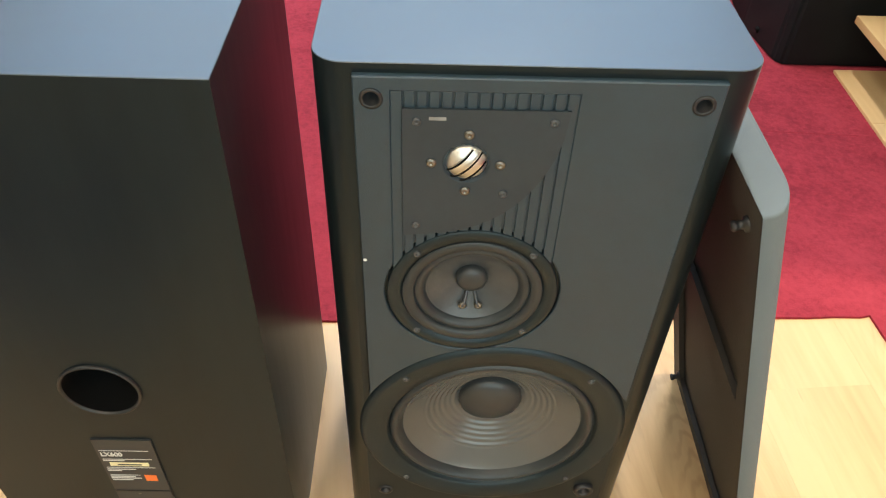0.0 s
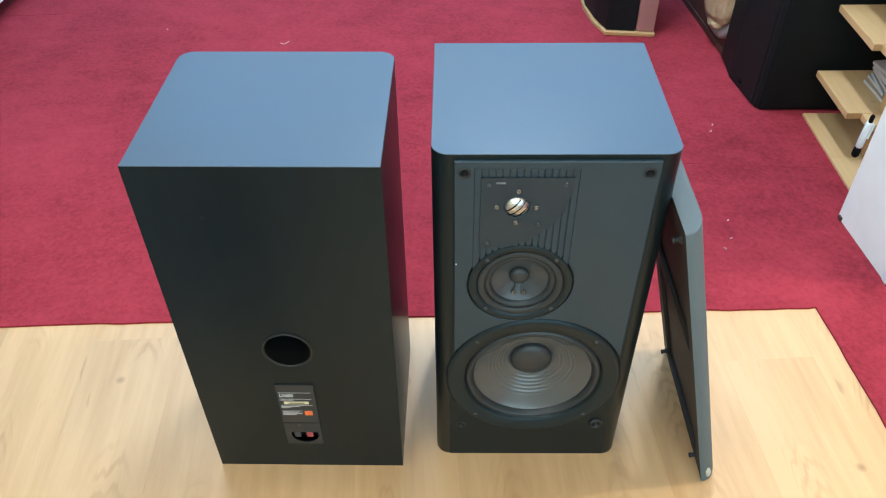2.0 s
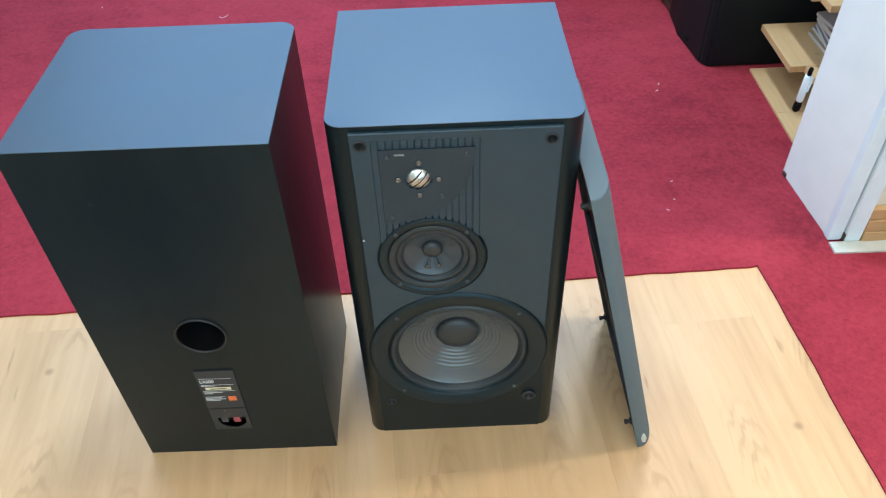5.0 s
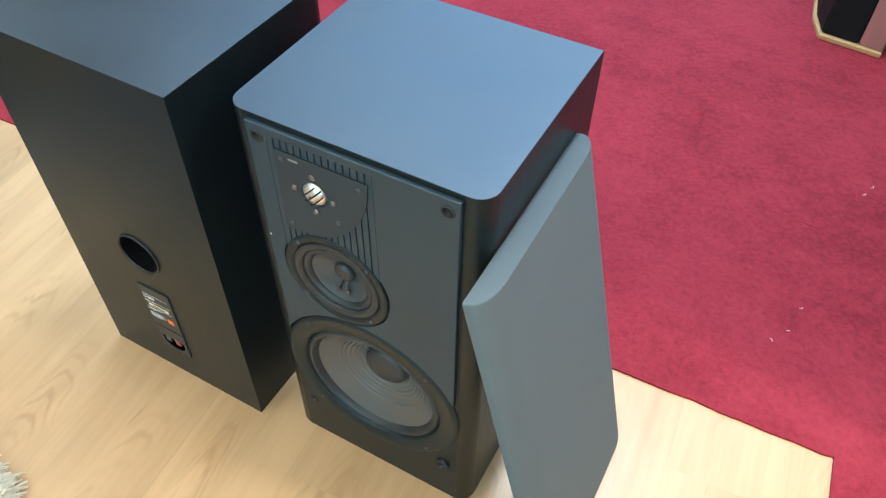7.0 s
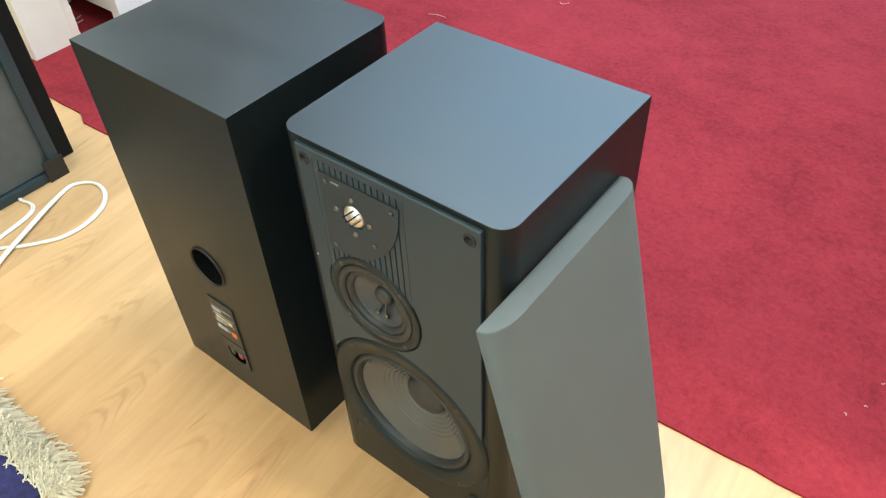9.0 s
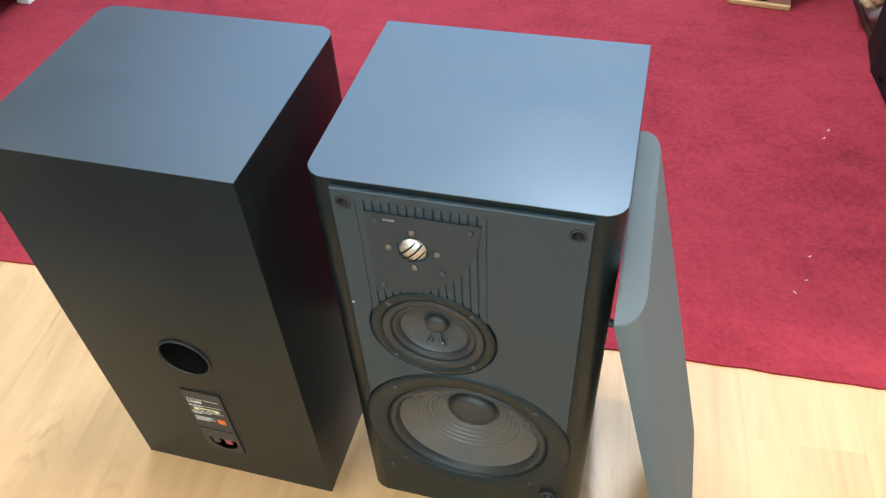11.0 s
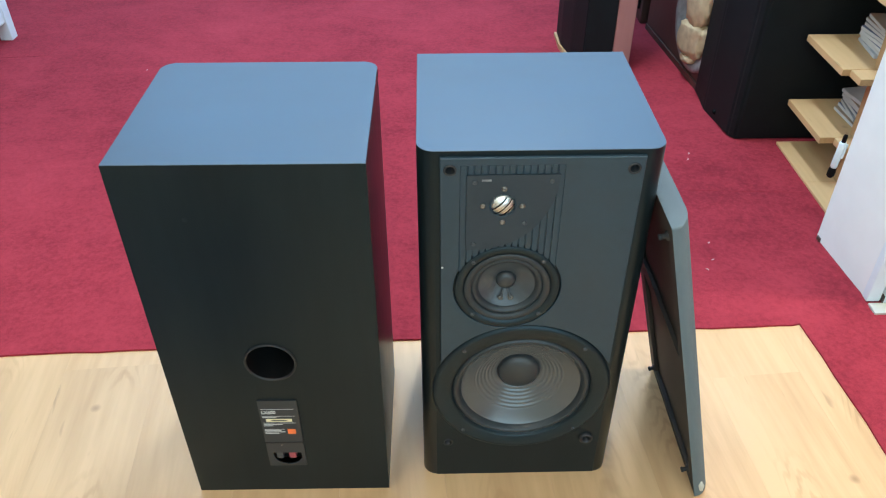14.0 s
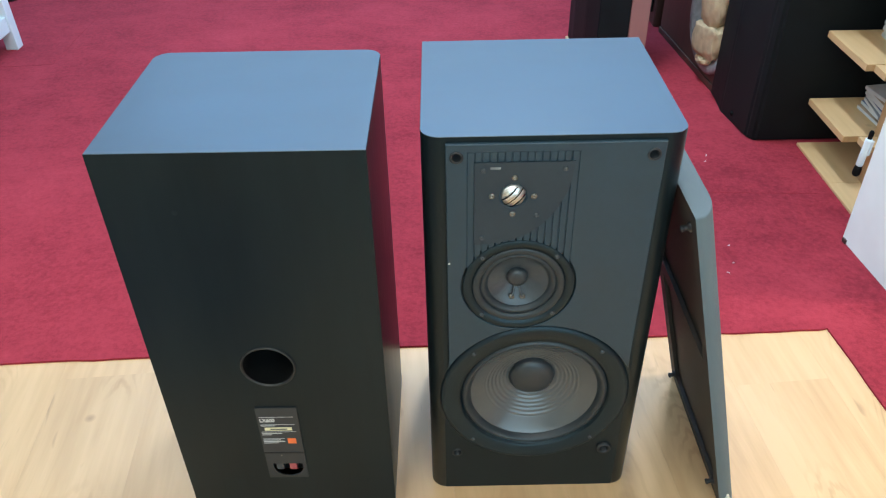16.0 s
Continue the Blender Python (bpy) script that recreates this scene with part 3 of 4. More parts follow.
def midrange(sp):
    rim = part("midrange", lathe([(0.0775, 0.0), (0.0775, 0.0064), (0.0763, 0.0073), (0.0665, 0.0074), (0.0655, 0.0052), (0.0640, 0.0052), (0.0640, -0.002)], MX, 0, MZ, 80), FRAME, sp, "black-framed midrange driver")
    part("clamp_ring", lathe([(0.0640, 0.0030), (0.0640, 0.0062), (0.0630, 0.0074), (0.0545, 0.0068), (0.0530, 0.0035), (0.0530, -0.004)], MX, 0, MZ, 80), SURROUND, rim, "dark grey clamp ring")
    roll = [(0.0533 - 0.0105 * t, 0.0030 + 0.0030 * math.sin(math.pi * t) - 0.004 * t) for t in [i / 8 for i in range(9)]]
    part("surround", lathe([(0.0535, -0.004)] + roll + [(0.0425, -0.004)], MX, 0, MZ, 80), SURROUND, rim)
    prof = [(0.0432 - 0.0287 * t, -0.0015 - 0.0150 * t ** 0.85) for t in [i / 14 for i in range(15)]]
    part("cone", lathe(prof + [(0.0135, -0.0172)], MX, 0, MZ, 80), CONE_DARK, rim)
    part("dust_cap", lathe([(0.0150, -0.0165), (0.0148, -0.0125), (0.0138, -0.0100), (0.010, -0.0078), (0.005, -0.0068), (0, -0.0065)], MX, 0, MZ, 48), CAP, rim)
    for s in (-1, 1):
        part("lead_wire", tube([(MX + s * 0.003, -0.0125 + 0.026, MZ - 0.013), (MX + s * 0.0045, 0.0095, MZ - 0.019), (MX + s * 0.0062, 0.0050, MZ - 0.025), (MX + s * 0.0075, 0.0045, MZ - 0.029)], 0.0016, 6), CLIP_GREY, rim)
        piece("solder_pad", SCREW, rim, pose(MX + s * 0.0075, 0.0055, MZ - 0.0285))
    for a in (45, 135, 225, 315):
        piece("screw", SCREW_DARK, rim, pose(MX + 0.0712 * math.cos(radians(a)), -0.0072, MZ + 0.0712 * math.sin(radians(a))))


def tweeter(sp):
    # plate with a bowed lower right edge
    out = [(-0.100, 0.653), (0.0255, 0.653)]
    out += [(-0.098 + 0.1235 * math.cos(radians(a)) ** 0.8, 0.652 - 0.1235 * math.sin(radians(a)) ** 1.05) for a in range(12, 90, 6)]
    out += [(-0.098, 0.5275), (-0.100, 0.5285)]
    plate = part("tweeter", sheet(out, [circle(TX, TZ, 0.019, 40)], -0.0078, -0.0045), PLATE, sp, "black tweeter plate")
    part("waveguide", lathe([(0.0195, 0.0079), (0.0185, 0.0078), (0.0165, 0.003), (0.0165, 0.0)], TX, 0, TZ, 40), PLATE, plate)
    dome = part("dome", lathe([(0.0176, 0.0022)] + [(0.0166 * math.cos(radians(a)), 0.003 + 0.0105 * math.sin(radians(a))) for a in range(0, 90, 9)] + [(0, 0.0135)], TX, 0, TZ, 40), TITANIUM, plate, "bright titanium dome")
    for off, half in ((-0.0075, 0.0135), (0.0, 0.0165), (0.0075, 0.0135)):
        pts = []
        for k in range(-4, 5):
            u = k / 4 * half
            s = (off * off + u * u) ** 0.5
            h = 0.0042 + 0.0122 * math.sqrt(max(0.0, 1 - (s / 0.0178) ** 2))
            pts.append((TX + (u - off) * 0.7071, -h, TZ + (u + off) * 0.7071))
        part("guard_bar", tube(pts, 0.0008, 6), BLACK, plate)
    for x, z in ((TX + 0.001, TZ + 0.027), (TX + 0.0265, TZ - 0.001), (TX, TZ - 0.0275), (TX - 0.0275, TZ)):
        piece("screw", SCREW, plate, pose(x, -0.0078, z))
    for x, z in ((-0.089, 0.642), (0.014, 0.643), (-0.019, 0.574), (-0.089, 0.539)):
        piece("screw", SCREW_DARK, plate, pose(x, -0.0078, z))
    part("maker_mark", box(-0.080, -0.067, -0.0082, -0.0076, 0.6435, 0.6465), RIM, plate, "small plain silver bar")


def baffle(sp):
    wr = 0.1500
    dz = math.sqrt(wr * wr - 0.137 ** 2)
    a0 = math.degrees(math.asin(dz / wr))
    arc = circle(WX, WZ, wr, 40, a0, 180 - a0, False)
    outline = [(-0.136, 0.678), (0.137, 0.678), (0.137, arc[0][1])] + arc[1:-1] + [(-0.136, arc[-1][1])]
    mr = 0.0800
    gl, gr, gt = -0.1085, 0.0305, 0.6665
    al, ar = math.acos((gl - MX) / mr), math.acos((gr - MX) / mr)
    key = [(gl, gt), (gr, gt)] + circle(MX, MZ, mr, 40, math.degrees(ar), math.degrees(al) - 360, False)
    holes = [key] + [circle(x, 0.660, 0.0068, 20) for x in (-0.1225, 0.1225)]
    bm = sheet(outline, holes, -0.006, 0.001)
    rim = [e for e in bm.edges if len(e.link_faces) == 2 and e.calc_face_angle() > 1.0 and all(v.co.y < -0.0059 for v in e.verts)]
    bmesh.ops.bevel(bm, geom=rim, offset=0.0009, segments=1, affect="EDGES")
    p = part("baffle_panel", bm, PANEL, sp, "slate-grey raised front panel")
    part("groove_floor", sheet([(gl, gt), (gr, gt)] + circle(MX, MZ, mr, 24, math.degrees(ar), math.degrees(al), False), [], -0.0036, 0.0009), PANEL, p)
    # bars between the grooves
    n = 15
    step = (gr - gl) / n
    for i in range(n):
        x0, x1 = gl + i * step + (0 if i == 0 else 0.0009), gl + (i + 1) * step - (0 if i == n - 1 else 0.0009)
        low = min(MZ + math.sqrt(max(0, mr ** 2 - (x - MX) ** 2)) for x in (x0, x1))
        if i in (0, n - 1):
            low = MZ + 0.034
        part("groove_bar", box(x0, x1, -0.0057, 0.0008, low - 0.004, gt, 0.0004, seg=1), PANEL, p)
    return p


def socket(sp, x, z, y, r=0.0088):
    part("peg_socket", lathe([(r, 0.0), (r, 0.0008), (r * 0.75, 0.0014), (r * 0.66, 0.0006), (r * 0.64, -0.020), (0, -0.020)], x, y, z, 24), RUBBER, sp)


front = thing("loudspeaker", pose(-0.0035, 0.001, 0), "black three-way loudspeaker facing forward with its grille off", "loudspeaker", "pair of black loudspeakers")
cabinet(front, [circle(WX, WZ, 0.126, 64), circle(MX, MZ, 0.056, 48), circle(-0.1235, 0.092, 0.0060, 16), circle(-0.1225, 0.660, 0.0062, 16), circle(0.1225, 0.660, 0.0062, 16), circle(0.1205, 0.0985, 0.0061, 16)])
baffle(front)
woofer(front)
midrange(front)
tweeter(front)
for x in (-0.1225, 0.1225):
    socket(front, x, 0.660, -0.006)
socket(front, -0.1235, 0.092, 0.0, 0.0090)
part("peg_collar", lathe([(0.0125, 0), (0.0122, 0.0035), (0.0105, 0.0055), (0.0080, 0.0050), (0.0062, 0.0030), (0.0058, -0.020), (0, -0.020)], 0.1205, 0.0, 0.0985, 24), RUBBER, front, "worn black rubber peg collar")
part("chip", lathe([(0.0018, 0), (0, 0.0005)], -0.133, -0.006, 0.495, 8), INK, front, "tiny pale chip in the paint")


def rear_speaker():
    # turned round: back panel towards the viewer
    sp = thing("loudspeaker", pose(-0.4015, 0.2825, 0, 0, 0, 179.6), "black loudspeaker turned round showing port and terminal label", "loudspeaker", "pair of black loudspeakers")
    cup = [(0.0008 + x, z) for x, z in [(-0.024, 0.108), (0.024, 0.108)] + [(0.024 * math.cos(radians(a)), 0.098 - 0.022 * math.sin(radians(a))) for a in range(0, 181, 15)]]
    cabinet(sp, (), [circle(0.0008, 0.327, 0.0368, 48), cup])
    # the back's fittings are built facing -y and turned with their carrier
    sp.scale = (1.0165, 1.0, 1.0)
    return sp


rear = rear_speaker()
turn = pose(0.0018, D, 0, 0, 0, 180)


def on_back(name, bm, material, parent=rear, label=""):
    bmesh.ops.transform(bm, matrix=turn, verts=bm.verts)
    return part(name, bm, material, parent, label)


port = on_back("port", lathe([(0.0400, 0.0), (0.0398, 0.0022), (0.0385, 0.0034), (0.0370, 0.0026), (0.0362, 0.0005)], 0.001, 0, 0.327, 56), RUBBER, rear, "flared black reflex port")
# near-black lining paints in the shade inside the port
on_back("port_tube", lathe([(0.0363, 0.0006), (0.036, -0.15), (0, -0.15)], 0.001, 0, 0.327, 40), BLACK, port, "tube lining, near black for the port's inner shade")
lab = on_back("terminal_plate", sheet([(-0.0325, 0.072), (0.0305, 0.072), (0.0305, 0.240), (-0.0325, 0.240)],
                                      [[(0.001 + x, z) for x, z in [(-0.0235, 0.1075), (0.0235, 0.1075)] + [(0.0235 * math.cos(radians(a)), 0.098 - 0.0215 * math.sin(radians(a))) for a in range(0, 181, 15)]]],
                                      -0.0022, 0.0), LABEL, rear, "dark printed label plate")
on_back("seam", box(-0.0325, 0.0305, -0.0030, -0.0021, 0.1335, 0.1360), RUBBER, lab)
on_back("cup", box(-0.026, 0.028, 0.018, 0.022, 0.070, 0.112), BLACK, lab)
on_back("clip", box(-0.0180, -0.0065, -0.0015, 0.012, 0.092, 0.1125, 0.001), CLIP_GREY, lab, "grey spring clip")
on_back("clip", box(0.0030, 0.0145, -0.0015, 0.012, 0.092, 0.1125, 0.001), CLIP_RED, lab, "red spring clip")
on_back("screw", lathe([(0.0016, 0), (0, 0.001)], -0.006, -0.0022, 0.128, 8), STEEL, lab)
on_back("orange_mark", box(0.0085, 0.0215, -0.0027, -0.0020, 0.1580, 0.1700), ORANGE, lab, "plain orange rectangle")
on_back("badge", box(-0.0235, 0.0185, -0.0027, -0.0020, 0.1890, 0.1960, 0.0003), CREAM, lab, "cream printed oval")
on_back("printed_line", box(-0.0150, 0.0110, -0.0031, -0.0026, 0.1915, 0.1935), LABEL, lab)
for z, a, b, t in ((0.2195, -0.029, 0.024, 0.0007), (0.2025, -0.029, 0.024, 0.0007), (0.1995, -0.029, -0.006, 0.0014), (0.1855, -0.029, 0.024, 0.0007), (0.1815, -0.029, 0.002, 0.0014), (0.1785, -0.029, -0.014, 0.0014),
                   (0.1695, -0.029, 0.004, 0.0007), (0.1660, -0.029, -0.002, 0.0018), (0.1625, -0.029, 0.004, 0.0018), (0.1590, -0.029, -0.006, 0.0014)):
    on_back("printed_line", box(a, b, -0.0026, -0.0020, z, z + t * 0.75), INK, lab)
txt = lettering("LX600", 0.0105, 0.0308, D + 0.0024, 0.2085, lab, INK)
txt.matrix_basis = pose(0.0308, D + 0.0024, 0.2088, 90, 0, 180) @ Matrix.Diagonal((0.82, 1, 1, 1))
on_back("scuff", lathe([(0.004, 0.0), (0, 0.0004)], -0.075, 0, 0.60, 8), FRAME, rear, "faint scuff")


# ---- removed grille leaning on the speaker's side
def grille():
    gw, gh = 0.313, 0.617
    lean = math.degrees(math.asin(0.1480 / gh))
    # local frame: x across, y outwards (negative), z up; turned to look along +x
    g = thing("speaker_grille", pose(0.3180, 0.0985, 0.001, 0, 0, 90.4) @ pose(0, 0, 0.0, -lean, 0, 0),
              "grey cloth speaker grille leaning against the loudspeaker side", "speaker grille")
    bm = bmesh.new()
    loops = []
    # long sides sweep back in a curve, ends are square
    sweep = [(0, 0, 0.0056)] + [(0.044 * (1 - math.cos(radians(k * 9))), 0.0015 * k / 10, -0.0242 * math.sin(radians(k * 9))) for k in range(11)]
    for side, end, y in sweep:
        w, z0, z1, r = gw / 2 - side, end, gh - end, 0.003
        c = []
        for cx, cz, a in ((w - r, z1 - r, 0), (-w + r, z1 - r, 90), (-w + r, z0 + r, 180), (w - r, z0 + r, 270)):
            c += [(cx + r * math.cos(radians(a + k * 30)), cz + r * math.sin(radians(a + k * 30))) for k in range(4)]
        loops.append([bm.verts.new((x, y, z)) for x, z in c])
    n = len(loops[0])
    for a, b in zip(loops, loops[1:]):
        for i in range(n):
            f = bm.faces.new((a[i], a[(i + 1) % n], b[(i + 1) % n], b[i]))
            f.smooth = True
    f = bm.faces.new(loops[-1])
    f.smooth = True
    bmesh.ops.recalc_face_normals(bm, faces=bm.faces)
    for e in bm.edges:
        if len(e.link_faces) == 2 and e.calc_face_angle() > 0.7:
            e.smooth = False
    cover = part("cloth", bm, CLOTH, g, "stretched grey cloth")
    # back board with two openings and braces
    def rr(x0, x1, z0, z1):
        return [(x0, z0), (x1, z0), (x1, z1), (x0, z1)]
    hw = gw / 2 - 0.003
    board = part("board", sheet(rr(-hw, hw, 0.003, gh - 0.003), [rr(-hw + 0.028, hw - 0.028, 0.03, 0.30), rr(-hw + 0.028, hw - 0.028, 0.335, gh - 0.05)], 0.0050, -0.002), MDF, g, "dark frame board")
    part("cloth_back", sheet(rr(-hw + 0.02, hw - 0.02, 0.02, gh - 0.02), [], -0.004, -0.003), MDF, g, "dark underside of the cloth")
    for x in (-0.1235, 0.1235):
        for z in (0.040, gh - 0.036):
            part("peg", lathe([(0.0075, 0), (0.007, -0.003), (0.0040, -0.004), (0.0040, -0.009), (0.0052, -0.011), (0.004, -0.0135), (0, -0.014)], x, 0.0050, z, 18), RUBBER, board, "plastic mounting peg")
    chip = bmesh.new()
    bmesh.ops.create_icosphere(chip, subdivisions=3, radius=1.0)
    for v in chip.verts:
        k = 1 + 0.35 * noise.noise(v.co * 1.9)
        v.co = Vector((-0.1535 + v.co.x * 0.0038 * k, -0.0075 + v.co.y * 0.0055 * k, 0.026 + v.co.z * 0.013 * k))
    part("worn_corner", shade(chip), PALE_STRIP, g, "frayed pale corner")
    return g


grille()


# ---------------------------------------------------------------- things at the back
def tower_cloth():
    """Wide black cloth-covered tower with rounded foot edges, beside the shelf."""
    t = thing("floor_speaker", pose(0, 0, 0.005), "tall black cloth-covered floor speaker beside the wooden shelf", "loudspeaker")
    loop = [(0.785, 1.198), (1.12, 1.198), (1.14, 1.22), (1.14, 1.58), (0.80, 1.58), (0.752, 1.53), (0.747, 1.40), (0.767, 1.222)]
    bm = rect_slab([[(x, y) for x, y in loop]], 0.0, 1.05)
    bmesh.ops.bevel(bm, geom=bm.edges[:], offset=0.008, segments=2, affect="EDGES")
    part("body", bm, TOWER_BLACK, t)
    part("foot", lathe([(0.007, 0), (0.007, 0.012), (0, 0.012)], 0.756, 1.33, 0.03, 14), BLACK, t, "small metal stud")
    return t


tower_cloth()


def foam_cabinet():
    c = thing("speaker_cabinet", pose(0, 0, 0.005), "old dark brown speaker cabinet stripped to bare rim and foam", "loudspeaker")
    ang = math.degrees(math.atan2(0.047, 0.54))
    m = pose(0.764, 1.535, 0, 0, 0, -90 + ang)
    # local: face in x-z plane looking along -y
    hx, hz, hr = -0.105, 0.205, 0.160
    b = part("body", sheet([(-0.55, 0), (0, 0), (0, 0.95), (-0.55, 0.95)], [circle(hx, hz, hr, 48), circle(hx, 0.70, 0.09, 32)], 0.0, 0.020), BROWN_CAB, c)
    b.matrix_basis = m
    k = part("case", box(-0.55, 0, 0.0205, 0.38, 0, 0.95), BROWN_CAB, c)
    k.matrix_basis = m
    rim = part("rim", lathe([(hr + 0.012, 0.0), (hr + 0.012, 0.006), (hr + 0.004, 0.012), (hr - 0.012, 0.010), (hr - 0.026, 0.002), (hr - 0.036, -0.004), (hr - 0.05, -0.015), (hr - 0.10, -0.018), (0, -0.018)], hx, 0, hz, 48), RIM, c, "worn grey metal driver rim")
    rim.matrix_basis = m
    bm = bmesh.new()
    for i, (cx, cz, rx, rz, power) in enumerate(((hx + 0.012, hz + 0.062, 0.078, 0.082, 0.85), (hx + 0.006, hz - 0.060, 0.085, 0.058, 0.6), (hx + 0.010, hz - 0.128, 0.040, 0.016, 0.8))):
        ball = bmesh.ops.create_icosphere(bm, subdivisions=4, radius=1.0)
        for v in ball["verts"]:
            n = noise.noise(v.co * 1.6 + Vector((i * 3.7, 0, 0))) * 0.16 + noise.noise(v.co * 4.5 + Vector((0, i * 2.1, 0))) * 0.09 + abs(noise.noise(v.co * 3.1)) * 0.12
            u = [math.copysign(abs(k) ** power, k) * (1 + n) for k in v.co]
            v.co = Vector((cx + u[0] * rx, u[1] * 0.030 - 0.004, cz + u[2] * rz + 0.15 * u[0] * rx))
    fm = part("foam", shade(bm), FOAM, c, "crumpled aged tan foam")
    fm.matrix_basis = m
    edge = part("front_edge", box(-0.55, 0.0, -0.006, -0.0005, 0.0, 0.022, 0.002), BROWN_CAB, c, "worn lower edge strip")
    edge.matrix_basis = m
    return c


foam_cabinet()


def dark_cabinet():
    c = thing("speaker_cabinet", pose(0, 0, 0.005), "dark brown wooden speaker cabinet in the shade", "loudspeaker")
    part("body", box(0.70, 1.10, 2.13, 2.60, 0, 1.0, 0.006), BROWN_CAB, c)
    part("front_frame", box(0.690, 0.6995, 2.16, 2.57, 0.05, 0.95, 0.003), TOWER_BLACK, c)
    k = part("knob", lathe([(0.018, 0), (0.017, 0.02), (0.010, 0.026), (0, 0.026)], 0, 0, 0, 18), CLIP_GREY, c, "round black knob")
    k.matrix_basis = pose(0.690, 2.25, 0.21, 0, 0, -90)
    return c


dark_cabinet()


def rear_tower():
    t = thing("floor_speaker", pose(-0.006, 0, 0.005), "slim dark tower speaker with rose-toned side on wooden base", "loudspeaker")
    base = [(0.395, 1.690), (0.565, 1.672), (0.585, 2.00), (0.345, 2.02), (0.345, 1.90), (0.362, 1.78)]
    bm = rect_slab([base], 0.0, 0.016)
    bmesh.ops.bevel(bm, geom=bm.edges[:], offset=0.003, segments=1, affect="EDGES")
    part("base", bm, TRIM_WOOD, t, "brown wooden base plate")
    dark = [(0.400, 1.698), (0.500, 1.687), (0.522, 1.99), (0.352, 2.005), (0.352, 1.90), (0.370, 1.785)]
    bm = rect_slab([dark], 0.0165, 0.98)
    bmesh.ops.bevel(bm, geom=bm.edges[:], offset=0.004, segments=2, affect="EDGES")
    part("body", bm, TOWER_BLACK, t, "dark green-black body")
    rose = [(0.5015, 1.687), (0.562, 1.680), (0.582, 1.985), (0.5225, 1.99)]
    bm = rect_slab([rose], 0.0165, 0.985)
    bmesh.ops.bevel(bm, geom=bm.edges[:], offset=0.003, segments=2, affect="EDGES")
    part("side_panel", bm, ROSE, t, "side panel with its brown-pink reflection put into the colour")
    return t


rear_tower()


def shelf_unit():
    s = thing("wooden_shelf", pose(0, 0, 0.005), "open light wooden shelf holding stacked disc cases", "shelf")
    for z in (-0.010, 0.132, 0.330, 0.530, 0.73):
        part("board", box(0.904, 1.60, 0.945, 1.172, max(z, 0.0), z + 0.018, 0.0015), SHELF_WOOD, s)
        if z > 0:
            part("bracket_board", box(0.943 - 0.045 * (z > 0.3) * 0.4, 1.60, 0.888, 0.9445, z - 0.001, z + 0.017, 0.0015), SHELF_WOOD, s)
    part("floor_board", box(0.904, 1.60, 0.700, 0.9445, 0.0, 0.008, 0.0015), SHELF_WOOD, s)
    part("upright", box(0.990, 1.008, 0.890, 0.9600, 0.0085, 0.129, 0.001), TRIM_WOOD, s)
    part("upright", box(0.990, 1.008, 0.890, 0.9600, 0.1505, 0.328, 0.001), TRIM_WOOD, s)
    part("upright", box(0.990, 1.008, 0.890, 0.9600, 0.3485, 0.528, 0.001), TRIM_WOOD, s)
    part("upright", box(0.990, 1.008, 0.890, 0.9600, 0.5485, 0.728, 0.001), TRIM_WOOD, s)
    part("back_panel", box(1.60, 1.61, 0.70, 1.172, 0.0, 0.90), SHELF_WOOD, s)
    return s


shelf_unit()
random.seed(21)


def case_stack(x, y, z, n, group):
    for i in range(n):
        c = thing("disc_case", pose(x + random.uniform(-0.006, 0.006), y + random.uniform(-0.006, 0.006), z, 0, 0, random.uniform(-9, 9)), "flat plastic disc case stacked on the wooden shelf", "disc case", group)
        part("case", box(-0.065, 0.065, -0.062, 0.062, 0.0, 0.0098, 0.0008, seg=1), random.choice(PAPER), c)
        part("spine", box(-0.0662, -0.0652, -0.060, 0.060, 0.0012, 0.0086), INK, c, "pale printed spine")
        z += 0.010


case_stack(1.080, 1.045, 0.1555, 7, "disc cases on the lower shelf")
case_stack(1.085, 1.055, 0.3535, 8, "disc cases on the middle shelf")
case_stack(1.06, 1.05, 0.5535, 7, "disc cases on the upper shelf")

pen = thing("marker_pen", pose(0.829, 0.716, 0.236, 4, 0, 0) @ Matrix.Diagonal((0.72, 0.72, 0.80, 1)), "white marker with black ends clipped upright to the wall edge", "pen")
up = (radians(-90), 0, 0)
part("barrel", lathe([(0, -0.040), (0.010, -0.040), (0.0115, -0.036), (0.0115, 0.045), (0.010, 0.050), (0, 0.050)], 0, 0, 0, 18), WHITE_PAINT, pen).rotation_euler = up
part("cap", lathe([(0.0, 0.0505), (0.007, 0.0505), (0.0075, 0.070), (0.005, 0.075), (0.0, 0.075)], 0, 0, 0, 18), BLACK, pen).rotation_euler = up
part("end_plug", lathe([(0.0, -0.0405), (0.0105, -0.0405), (0.0130, -0.055), (0.0125, -0.070), (0.008, -0.076), (0.0, -0.076)], 0, 0, 0, 18), BLACK, pen).rotation_euler = up
part("clip", box(0.004, 0.010, -0.016, -0.010, 0.0, 0.05, 0.001), WHITE_PAINT, pen)


